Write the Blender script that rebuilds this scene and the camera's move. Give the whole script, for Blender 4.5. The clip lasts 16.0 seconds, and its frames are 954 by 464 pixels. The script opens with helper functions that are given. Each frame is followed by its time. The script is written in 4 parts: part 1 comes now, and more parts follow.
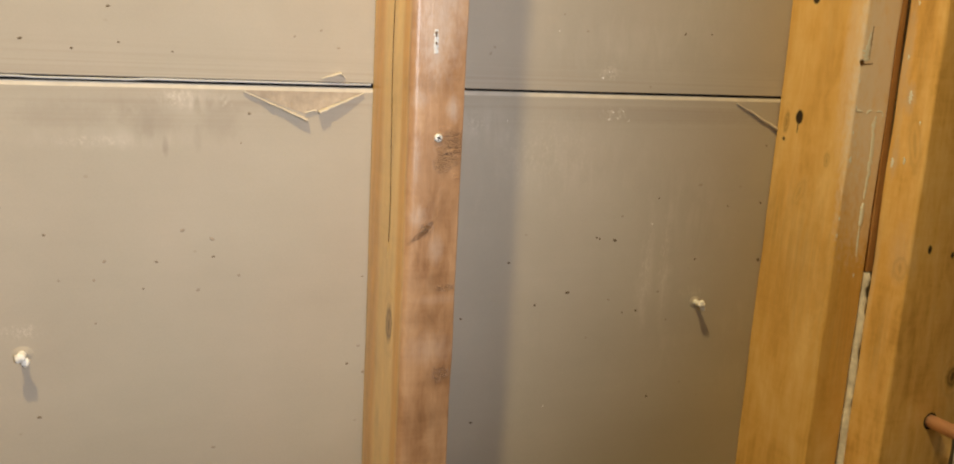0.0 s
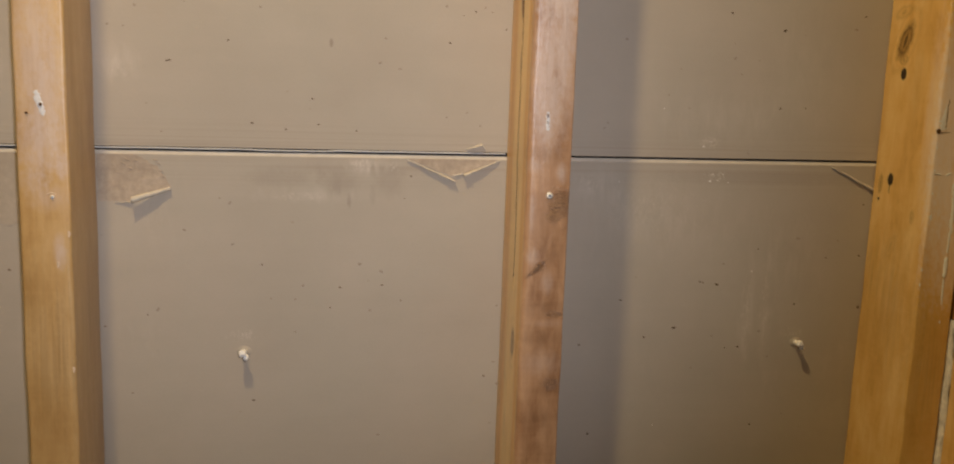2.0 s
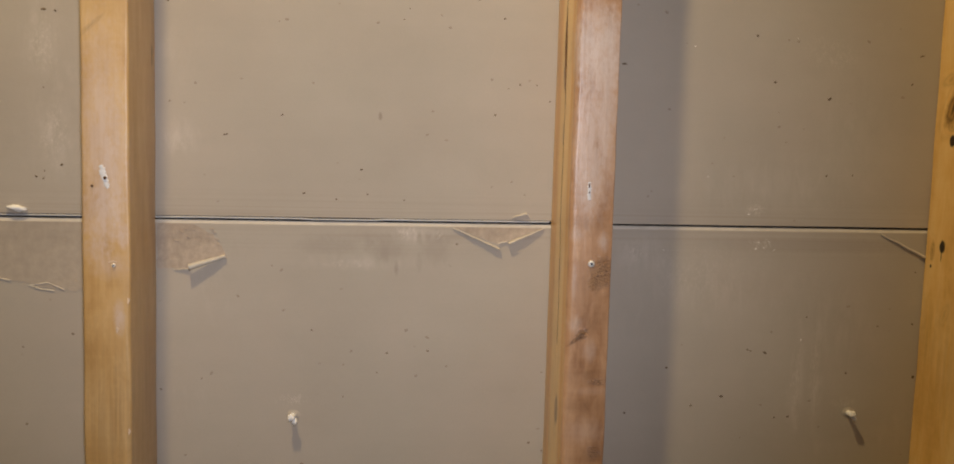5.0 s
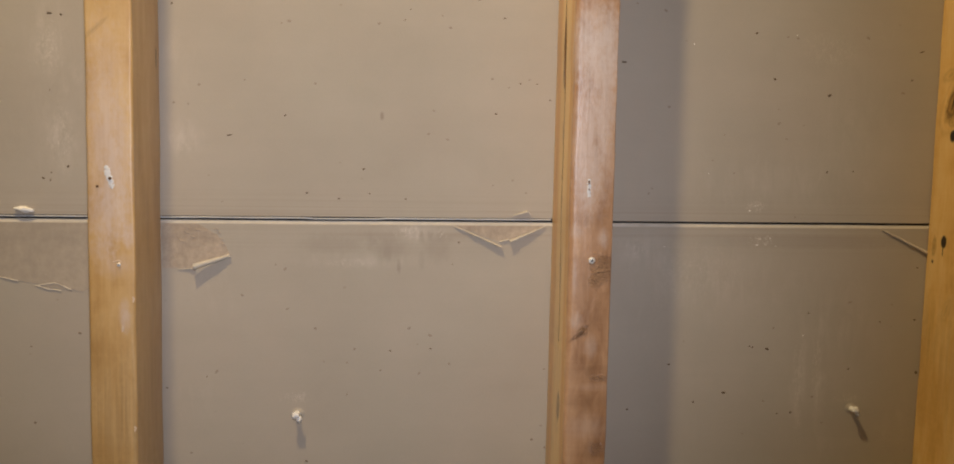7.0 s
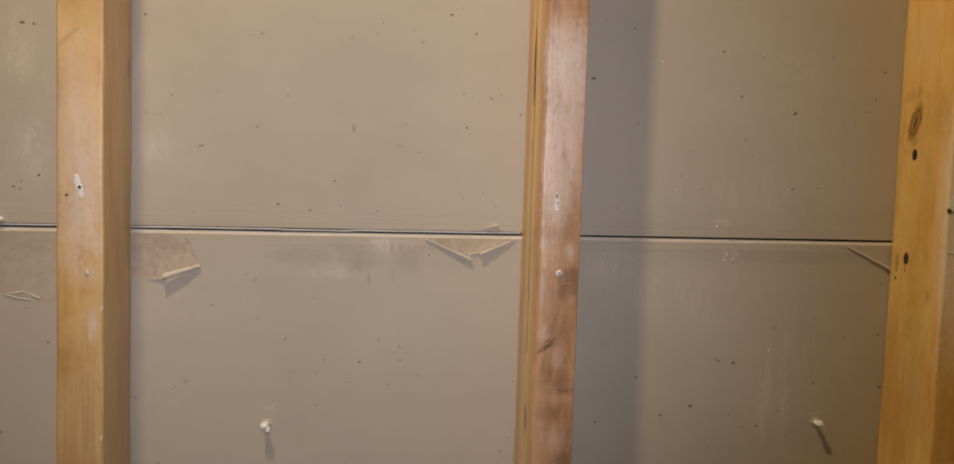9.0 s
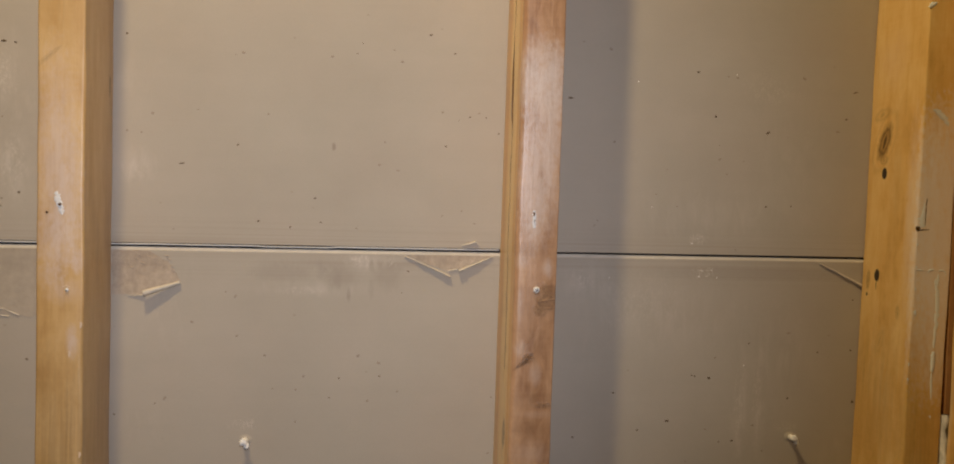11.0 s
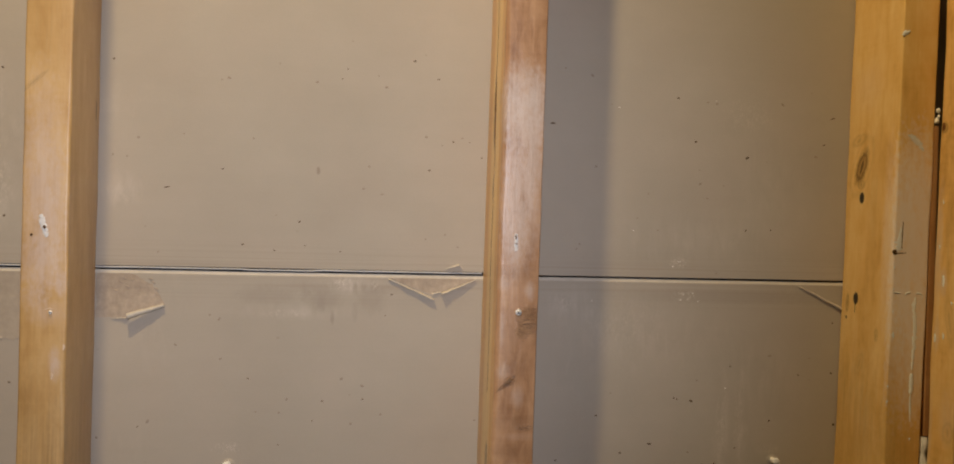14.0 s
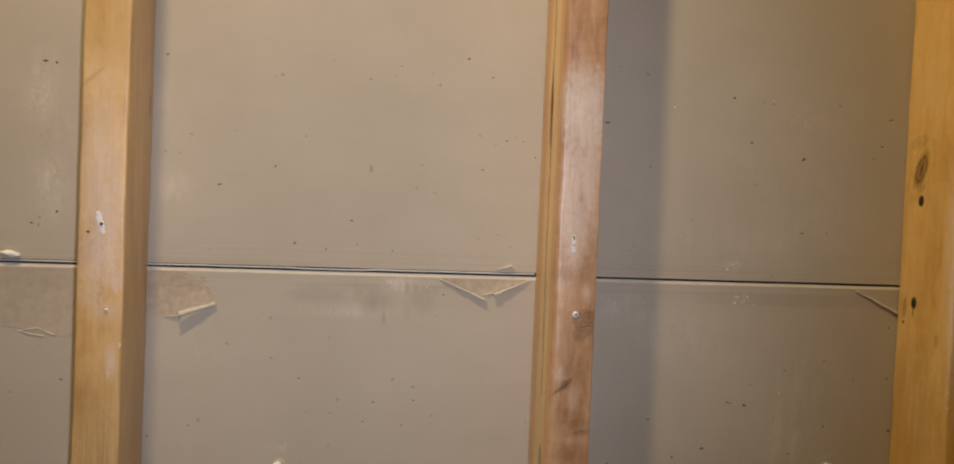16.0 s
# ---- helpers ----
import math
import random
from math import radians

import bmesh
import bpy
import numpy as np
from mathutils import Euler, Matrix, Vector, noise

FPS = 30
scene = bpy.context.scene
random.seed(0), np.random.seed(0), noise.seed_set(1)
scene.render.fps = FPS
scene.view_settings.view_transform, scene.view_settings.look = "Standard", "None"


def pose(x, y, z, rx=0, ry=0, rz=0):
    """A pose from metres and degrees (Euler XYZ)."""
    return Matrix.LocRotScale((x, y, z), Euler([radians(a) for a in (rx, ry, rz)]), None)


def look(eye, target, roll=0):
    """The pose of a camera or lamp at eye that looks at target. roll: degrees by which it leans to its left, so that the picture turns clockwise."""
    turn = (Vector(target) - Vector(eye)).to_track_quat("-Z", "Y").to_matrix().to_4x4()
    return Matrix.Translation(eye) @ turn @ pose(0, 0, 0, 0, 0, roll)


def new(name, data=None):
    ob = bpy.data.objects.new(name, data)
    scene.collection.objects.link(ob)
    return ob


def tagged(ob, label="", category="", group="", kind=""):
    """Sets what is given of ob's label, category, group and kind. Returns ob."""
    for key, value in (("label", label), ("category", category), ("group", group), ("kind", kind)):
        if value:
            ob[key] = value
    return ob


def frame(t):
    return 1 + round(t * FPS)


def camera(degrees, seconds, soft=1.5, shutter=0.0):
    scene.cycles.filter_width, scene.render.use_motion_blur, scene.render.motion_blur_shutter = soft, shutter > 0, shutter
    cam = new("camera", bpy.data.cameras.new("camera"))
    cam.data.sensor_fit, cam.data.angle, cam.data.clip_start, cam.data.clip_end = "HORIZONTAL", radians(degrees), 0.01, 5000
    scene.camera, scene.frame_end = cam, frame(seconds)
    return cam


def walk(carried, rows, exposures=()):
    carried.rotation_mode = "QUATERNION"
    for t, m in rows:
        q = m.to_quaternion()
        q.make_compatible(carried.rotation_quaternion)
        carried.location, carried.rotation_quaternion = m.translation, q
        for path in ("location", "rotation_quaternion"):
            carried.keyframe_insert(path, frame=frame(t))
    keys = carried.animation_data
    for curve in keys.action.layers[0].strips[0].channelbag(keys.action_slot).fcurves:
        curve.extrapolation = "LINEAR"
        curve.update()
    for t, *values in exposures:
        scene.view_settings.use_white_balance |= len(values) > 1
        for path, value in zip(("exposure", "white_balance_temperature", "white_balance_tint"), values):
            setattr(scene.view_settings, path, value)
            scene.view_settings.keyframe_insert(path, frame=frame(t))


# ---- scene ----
cam = camera(55.2, 16.0, soft=1.8, shutter=0.45)
PATH = [
    (0, (-0.216, -0.573, 1.231), (0.564, 1.226, 0.835), 2.6),
    (0.5, (-0.189, -0.612, 1.238), (0.43, 1.254, 0.869), 2.6),
    (1, (-0.166, -0.705, 1.254), (0.215, 1.225, 0.893), 1.4),
    (1.5, (-0.177, -0.751, 1.243), (0.198, 1.192, 0.948), 1.0),
    (2, (-0.196, -0.757, 1.249), (0.151, 1.192, 0.965), 1.6),
    (2.5, (-0.208, -0.755, 1.265), (0.104, 1.207, 1.028), 2.5),
    (3, (-0.207, -0.746, 1.272), (0.029, 1.233, 1.102), 2.3),
    (3.5, (-0.182, -0.734, 1.278), (0.029, 1.247, 1.111), 1.5),
    (4, (-0.17, -0.738, 1.272), (0.02, 1.247, 1.11), 1.2),
    (4.5, (-0.182, -0.766, 1.263), (0.032, 1.216, 1.104), 1.3),
    (7, (-0.174, -0.781, 1.253), (0.014, 1.205, 1.105), 0.8),
    (7.5, (-0.167, -0.782, 1.254), (0.042, 1.201, 1.107), 1.0),
    (8, (-0.162, -0.79, 1.253), (0.05, 1.194, 1.112), 1.2),
    (8.5, (-0.165, -0.789, 1.251), (0.07, 1.193, 1.124), 1.3),
    (9, (-0.163, -0.79, 1.25), (0.063, 1.194, 1.139), 1.4),
    (11.3, (-0.16, -0.803, 1.251), (0.121, 1.176, 1.195), 1.5),
    (11.5, (-0.163, -0.804, 1.247), (0.146, 1.171, 1.205), 1.4),
    (12, (-0.162, -0.802, 1.244), (0.157, 1.172, 1.21), 1.2),
    (12.5, (-0.148, -0.808, 1.245), (0.146, 1.17, 1.23), 1.2),
    (13, (-0.147, -0.814, 1.247), (0.136, 1.166, 1.246), 1.3),
    (13.5, (-0.156, -0.816, 1.249), (0.13, 1.163, 1.246), 1.5),
    (14, (-0.154, -0.81, 1.247), (0.128, 1.171, 1.235), 1.5),
    (14.5, (-0.154, -0.804, 1.245), (0.115, 1.178, 1.231), 1.5),
    (15, (-0.17, -0.802, 1.247), (0.115, 1.177, 1.228), 1.6),
    (15.5, (-0.17, -0.803, 1.246), (0.085, 1.181, 1.23), 1.8),
    (16, (-0.192, -0.794, 1.249), (0.063, 1.19, 1.229), 2.0),
]
walk(cam, [(t, look(eye, target, roll)) for t, eye, target, roll in PATH],
     exposures=[(0.0, 0.55, 6850, 4), (0.5, 0.25, 6450, 7), (1.0, 0.05, 6800, 10), (1.5, -0.08, 6950, 10), (2.0, -0.08, 6800, 10),
                (2.5, -0.12, 6750, 10), (3.0, -0.11, 6600, 10), (4.0, -0.10, 6500, 10), (16.0, -0.11, 6500, 10)])

D = 0.089          # depth of the studs: the paper faces of the boards lie in this plane
SEAM = 1.1977      # top of the lower board

# ---------------------------------------------------------------- light
world = bpy.data.worlds.new("world")
scene.world = world
world.use_nodes = True
world.node_tree.nodes["Background"].inputs[0].default_value = (0.8, 0.9, 1.0, 1)
world.node_tree.nodes["Background"].inputs[1].default_value = 0.02

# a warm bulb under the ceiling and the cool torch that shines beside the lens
LAMP = Vector((-0.432, -0.46, 2.36))
bulb_light = bpy.data.lights.new("bulb_light", "POINT")
bulb_light.energy, bulb_light.color, bulb_light.shadow_soft_size = 43.0, (1.0, 0.726, 0.355), 0.032
new("bulb_light", bulb_light).matrix_world = pose(*LAMP)
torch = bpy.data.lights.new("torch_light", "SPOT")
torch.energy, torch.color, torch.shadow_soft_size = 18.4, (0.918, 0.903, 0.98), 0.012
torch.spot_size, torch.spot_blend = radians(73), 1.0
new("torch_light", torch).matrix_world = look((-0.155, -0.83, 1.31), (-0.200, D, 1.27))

# ---------------------------------------------------------------- node helpers


def nd(nt, kind, ins=None, **props):
    n = nt.nodes.new("ShaderNode" + kind)
    for k, v in props.items():
        setattr(n, k, v)
    for k, v in (ins or {}).items():
        if isinstance(v, bpy.types.NodeSocket):
            nt.links.new(v, n.inputs[k])
        else:
            n.inputs[k].default_value = v
    return n


def material(name, rough=0.6, metal=0.0, spec=0.5):
    m = bpy.data.materials.new(name)
    m.use_nodes = True
    b = m.node_tree.nodes["Principled BSDF"]
    b.inputs["Roughness"].default_value = rough
    b.inputs["Metallic"].default_value = metal
    b.inputs["Specular IOR Level"].default_value = spec
    return m, m.node_tree, b


def ramp(nt, fac, *stops):
    n = nt.nodes.new("ShaderNodeValToRGB")
    e = n.color_ramp.elements
    while len(e) < len(stops):
        e.new(0.5)
    for el, (p, c) in zip(e, stops):
        el.position, el.color = p, (*c, 1) if len(c) == 3 else c
    nt.links.new(fac, n.inputs[0])
    return n.outputs[0]


def mix(nt, fac, a, b, blend="MIX"):
    n = nd(nt, "Mix", {}, data_type="RGBA", blend_type=blend)
    for i, v in ((0, fac), (6, a), (7, b)):
        if isinstance(v, bpy.types.NodeSocket):
            nt.links.new(v, n.inputs[i])
        else:
            n.inputs[i].default_value = v if i == 0 else (*v, 1)
    return n.outputs[2]


def coords(nt, scale, shift=(0, 0, 0)):
    tc = nt.nodes.new("ShaderNodeTexCoord")
    return nd(nt, "Mapping", {0: tc.outputs["Object"], 1: shift, 3: scale}).outputs[0]


def noise_of(nt, scale, shift=(0, 0, 0), detail=4.0, rough=0.55, dist=0.0):
    n = nd(nt, "TexNoise", {"Vector": coords(nt, scale, shift), "Scale": 1.0, "Detail": detail, "Roughness": rough, "Distortion": dist})
    return n.outputs[0]


def maths(nt, op, a, b=0.0, clamp=False):
    n = nd(nt, "Math", {0: a, 1: b}, operation=op, use_clamp=clamp)
    return n.outputs[0]


def step(nt, v, lo, hi):
    """0 at lo, 1 at hi."""
    return nd(nt, "MapRange", {0: v, 1: lo, 2: hi, 3: 0.0, 4: 1.0}).outputs[0]


def plain(name, color, rough=0.6, metal=0.0, grain=120.0, vary=0.15, bump=0.0):
    m, nt, b = material(name, rough, metal)
    f = noise_of(nt, (grain,) * 3)
    big = noise_of(nt, (grain / 9,) * 3, (3, 1, 7))
    f = maths(nt, "ADD", maths(nt, "MULTIPLY", f, 0.5), maths(nt, "MULTIPLY", big, 0.5))
    lo, hi = [c * (1 - vary) for c in color], [min(1, c * (1 + vary)) for c in color]
    nt.links.new(ramp(nt, f, (0.3, lo), (0.7, hi)), b.inputs["Base Color"])
    if bump:
        nt.links.new(nd(nt, "Bump", {"Strength": 0.6, "Distance": bump, "Height": f}).outputs[0], b.inputs["Normal"])
    return m


def near(nt, at, radii, wob=0.0, slant=(0, 0)):
    """Distance from a point in radii, with a wavering edge: 1 on the edge of the oval. slant: how far it leans along x and y as z grows."""
    tc = nt.nodes.new("ShaderNodeTexCoord").outputs["Object"]
    d = nd(nt, "VectorMath", {0: tc, 1: at}, operation="SUBTRACT").outputs[0]
    if slant[0] or slant[1]:
        z = nd(nt, "SeparateXYZ", {0: d}).outputs[2]
        off = nd(nt, "CombineXYZ", {0: maths(nt, "MULTIPLY", z, slant[0]), 1: maths(nt, "MULTIPLY", z, slant[1])}).outputs[0]
        d = nd(nt, "VectorMath", {0: d, 1: off}, operation="SUBTRACT").outputs[0]
    d = nd(nt, "VectorMath", {0: d, 1: [1 / r for r in radii]}, operation="MULTIPLY").outputs[0]
    ln = nd(nt, "VectorMath", {0: d}, operation="LENGTH").outputs[1]
    if wob:
        ln = maths(nt, "ADD", ln, maths(nt, "MULTIPLY", maths(nt, "SUBTRACT", noise_of(nt, (260, 260, 160), at, 3), 0.5), wob))
    return ln


def wood(name, light, mid, dark, seed, knots=(), sheen_scuffs=(), pores=(), stains=(), frays=(), rough=0.42, fuzz=0.0, sapwood=None, chatter=0.12, worn=(0.66, 0.555, 0.51), figure=0.05):
    """Old varnished softwood with its grain along z. knots: (place, radii, strength, slant); sheen_scuffs: pale ovals
    of wear and painted sheen;
    pores: dark holes; stains: brown clouds; frays: patches of torn fibre across the grain; figure: strength of the
    growth rings."""
    m, nt, b = material(name, rough)
    s = (seed * 1.7, seed * 0.9, seed * 2.3)
    # the grain wavers, and bulges round each knot
    bend = maths(nt, "MULTIPLY", noise_of(nt, (9, 9, 2.2), s, 2), 0.045)
    for at, radii, *more in knots:
        bend = maths(nt, "ADD", bend, maths(nt, "MULTIPLY", step(nt, near(nt, at, [r * 3.2 for r in radii]), 1.0, 0.0), 0.012))
    tc = coords(nt, (1, 1, 0.06), s)
    bent = nd(nt, "VectorMath", {0: tc, 1: nd(nt, "CombineXYZ", {0: bend, 1: bend}).outputs[0]}, operation="ADD").outputs[0]
    rings = nd(nt, "TexWave", {"Vector": bent, "Scale": 38.0, "Distortion": 2.6, "Detail": 3.0, "Detail Scale": 1.6}, wave_type="BANDS", bands_direction="DIAGONAL").outputs["Fac"]
    fibre = noise_of(nt, (420, 420, 9), s, 3)
    blotch = noise_of(nt, (16, 16, 6), s, 3, 0.6, 0.4)
    cloud = noise_of(nt, (48, 48, 15), s, 3, 0.6, 0.8)
    f = maths(nt, "ADD", maths(nt, "MULTIPLY", rings, figure), maths(nt, "ADD", maths(nt, "MULTIPLY", fibre, 0.17), maths(nt, "ADD", maths(nt, "MULTIPLY", cloud, 0.35), maths(nt, "MULTIPLY", blotch, 0.60 - figure + 0.05))))
    mottle = noise_of(nt, (85, 85, 34), s, 5, 0.68, 0.6)
    saw = noise_of(nt, (14, 14, 190), s, 3, 0.6)
    relief = maths(nt, "ADD", maths(nt, "MULTIPLY", mottle, 0.75), maths(nt, "MULTIPLY", saw, 0.25))
    f = maths(nt, "ADD", f, maths(nt, "MULTIPLY", maths(nt, "SUBTRACT", relief, 0.5), chatter * 4))
    col = ramp(nt, f, (0.36, dark), (0.54, mid), (0.76, light))
    if sapwood:
        y = nd(nt, "SeparateXYZ", {0: nt.nodes.new("ShaderNodeTexCoord").outputs["Object"]}).outputs[1]
        y = maths(nt, "ADD", y, maths(nt, "MULTIPLY", maths(nt, "SUBTRACT", noise_of(nt, (30, 30, 6), s, 2), 0.5), 0.006))
        pale = ramp(nt, f, (0.36, [c * 0.8 for c in sapwood]), (0.54, sapwood), (0.76, [c * 1.15 for c in sapwood]))
        amber = mix(nt, 1.0, pale, (0.86, 0.70, 0.52), "MULTIPLY")
        pale = mix(nt, step(nt, maths(nt, "ABSOLUTE", maths(nt, "SUBTRACT", y, 0.012)), 0.009, 0.004), pale, amber)
        pale = mix(nt, step(nt, maths(nt, "ABSOLUTE", maths(nt, "SUBTRACT", y, 0.072)), 0.016, 0.006), pale, amber)
        col = mix(nt, step(nt, y, 0.003, 0.007), col, pale)
    rgh = maths(nt, "ADD", maths(nt, "MULTIPLY", blotch, 0.3), rough - 0.15)
    for at, radii, strength in stains:
        d = near(nt, at, radii, 0.7)
        cover = maths(nt, "MULTIPLY", step(nt, d, 1.2, 0.3), maths(nt, "MULTIPLY", step(nt, fibre, 0.25, 0.6), strength))
        col = mix(nt, cover, col, [c * 0.62 for c in dark])
    for at, radii, strength in sheen_scuffs:
        d = near(nt, at, radii, 0.9)
        bare = maths(nt, "MULTIPLY", step(nt, d, 1.15, 0.3), maths(nt, "MULTIPLY", step(nt, noise_of(nt, (150, 150, 60), at, 5, 0.7), 0.16, 0.52), strength))
        col = mix(nt, bare, col, worn)
        rgh = maths(nt, "ADD", rgh, maths(nt, "MULTIPLY", bare, 0.12))
    for at, radii, *more in knots:
        deep, slant = (more + [1.0, (0, 0)][len(more):])[:2]
        d = near(nt, at, radii, 0.75, slant)
        swirl = maths(nt, "SINE", maths(nt, "MULTIPLY", d, 6.5))
        col = mix(nt, maths(nt, "MULTIPLY", step(nt, d, 2.6, 1.0), maths(nt, "MULTIPLY", step(nt, swirl, -0.6, 1.0), 0.38 * deep)), col, [c * 0.55 for c in dark])
        col = mix(nt, maths(nt, "MULTIPLY", step(nt, d, 1.15, 0.9), 0.62 * deep), col, [c * 0.66 for c in dark])
        rim = step(nt, maths(nt, "ABSOLUTE", maths(nt, "SUBTRACT", d, 0.88)), 0.28, 0.04)
        col = mix(nt, maths(nt, "MULTIPLY", rim, 0.70 * deep), col, [c * 0.34 for c in dark])
        heart = near(nt, at, [r * k for r, k in zip(radii, (0.4, 0.3, 0.62))], 0.7, slant)
        col = mix(nt, maths(nt, "MULTIPLY", step(nt, heart, 1.1, 0.6), 0.9 * deep), col, [c * 0.18 for c in dark])
    for at, radii, strength in frays:
        d = near(nt, at, radii, 0.9)
        wavy = nd(nt, "TexWave", {"Vector": coords(nt, (210, 210, 420), s), "Scale": 0.8, "Distortion": 15.0, "Detail": 4.0, "Detail Scale": 1.3}, wave_type="BANDS", bands_direction="Z").outputs["Fac"]
        torn = maths(nt, "MULTIPLY", step(nt, d, 1.15, 0.55), strength)
        col = mix(nt, maths(nt, "MULTIPLY", torn, step(nt, wavy, 0.55, 0.2)), col, [c * 0.36 for c in dark])
        col = mix(nt, maths(nt, "MULTIPLY", torn, maths(nt, "MULTIPLY", step(nt, wavy, 0.7, 0.95), 0.55)), col, light)
        relief = maths(nt, "ADD", relief, maths(nt, "MULTIPLY", torn, maths(nt, "MULTIPLY", wavy, 1.1)))
    for at, radii in pores:
        col = mix(nt, step(nt, near(nt, at, radii, 0.4), 1.1, 0.8), col, (0.018, 0.010, 0.006))
    nt.links.new(col, b.inputs["Base Color"])
    nt.links.new(rgh, b.inputs["Roughness"])
    b.inputs["Coat Weight"].default_value, b.inputs["Coat Roughness"].default_value = 0.25, 0.38
    nt.links.new(nd(nt, "Bump", {"Strength": 0.45, "Distance": 0.0006 + fuzz, "Height": maths(nt, "ADD", maths(nt, "ADD", maths(nt, "MULTIPLY", fibre, 0.45), maths(nt, "MULTIPLY", rings, 0.3)), maths(nt, "MULTIPLY", relief, 10.0 * chatter))}).outputs[0], b.inputs["Normal"])
    return m


def paper_material(name, seed, stains=(), chalks=(), smears=()):
    """Grey-tan back paper of plasterboard: rolled streaks, clouds, fibres and dust."""
    m, nt, b = material(name, 0.88, 0.0, 0.25)
    s = (seed, seed * 2, seed * 3)
    streak = noise_of(nt, (3.0, 3.0, 95), s, 4, 0.6)
    cloud = noise_of(nt, (7, 7, 9), s, 4, 0.6)
    fine = noise_of(nt, (900, 900, 900), s, 2)
    f = maths(nt, "ADD", maths(nt, "MULTIPLY", streak, 0.11), maths(nt, "ADD", maths(nt, "MULTIPLY", cloud, 0.67), maths(nt, "MULTIPLY", fine, 0.22)))
    col = ramp(nt, f, (0.30, (0.402, 0.363, 0.313)), (0.52, (0.436, 0.395, 0.343)), (0.74, (0.474, 0.431, 0.377)))
    tint = noise_of(nt, (11, 11, 8), (seed * 5, 1, 4), 3, 0.6)
    col = mix(nt, 0.5, col, ramp(nt, tint, (0.35, (0.525, 0.505, 0.488)), (0.65, (0.50, 0.512, 0.498))), "MULTIPLY")
    col = mix(nt, 1.0, col, (1.335, 1.335, 1.335), "MULTIPLY")
    cell = nd(nt, "TexVoronoi", {"Vector": coords(nt, (42, 42, 55), s), "Scale": 1.0}, feature="F1")
    pick = nd(nt, "SeparateColor", {0: cell.outputs["Color"]}).outputs[0]
    fleck = maths(nt, "MULTIPLY", step(nt, cell.outputs["Distance"], 0.075, 0.045), step(nt, pick, 0.80, 0.86))
    col = mix(nt, maths(nt, "MULTIPLY", fleck, 0.18), col, (0.17, 0.105, 0.05))
    dust = nd(nt, "TexVoronoi", {"Vector": coords(nt, (60, 60, 60), (seed, 5, 1)), "Scale": 1.0}, feature="F1")
    pick2 = nd(nt, "SeparateColor", {0: dust.outputs["Color"]}).outputs[1]
    spot = maths(nt, "MULTIPLY", step(nt, dust.outputs["Distance"], 0.06, 0.03), step(nt, pick2, 0.93, 0.96))
    col = mix(nt, maths(nt, "MULTIPLY", spot, 0.7), col, (0.78, 0.74, 0.68))
    chalk = maths(nt, "MULTIPLY", step(nt, noise_of(nt, (5, 5, 4), (seed * 4, 2, 9), 2), 0.60, 0.74), step(nt, noise_of(nt, (75, 75, 30), s, 5, 0.7), 0.50, 0.72))
    col = mix(nt, maths(nt, "MULTIPLY", chalk, 0.20), col, (0.66, 0.61, 0.54))
    sep = nd(nt, "SeparateXYZ", {0: nt.nodes.new("ShaderNodeTexCoord").outputs["Object"]}).outputs[2]
    band = maths(nt, "MULTIPLY", step(nt, maths(nt, "ABSOLUTE", maths(nt, "SUBTRACT", sep, SEAM)), 0.035, 0.012), step(nt, noise_of(nt, (2.5, 2.5, 480), s, 3), 0.40, 0.66))
    col = mix(nt, maths(nt, "MULTIPLY", band, 0.22), col, (0.30, 0.235, 0.18))
    for at, radii, strength in stains:
        d = near(nt, (at[0], D, at[1]), (radii[0], 0.02, radii[1]), 0.8)
        col = mix(nt, maths(nt, "MULTIPLY", step(nt, d, 1.2, 0.5), strength), col, (0.24, 0.20, 0.165))
    for at, radii, strength in smears:
        d = near(nt, (at[0], D, at[1]), (radii[0], 0.02, radii[1]), 0.6)
        wipe = maths(nt, "MULTIPLY", step(nt, d, 1.2, 0.2), step(nt, noise_of(nt, (90, 90, 22), (at[0] * 7, 0, at[1]), 5, 0.6, 0.8), 0.40, 0.68))
        col = mix(nt, maths(nt, "MULTIPLY", wipe, strength), col, (0.66, 0.61, 0.56))
    for at, radii, strength in chalks:
        d = near(nt, (at[0], D, at[1]), (radii[0], 0.02, radii[1]), 0.8)
        powder = maths(nt, "MULTIPLY", step(nt, d, 1.15, 0.3), step(nt, noise_of(nt, (420, 420, 240), (at[0], 0, at[1]), 9, 0.85), 0.50, 0.62))
        col = mix(nt, maths(nt, "MULTIPLY", powder, strength), col, (0.78, 0.73, 0.66))
    nt.links.new(col, b.inputs["Base Color"])
    nt.links.new(nd(nt, "Bump", {"Strength": 0.25, "Distance": 0.0006, "Height": f}).outputs[0], b.inputs["Normal"])
    return m


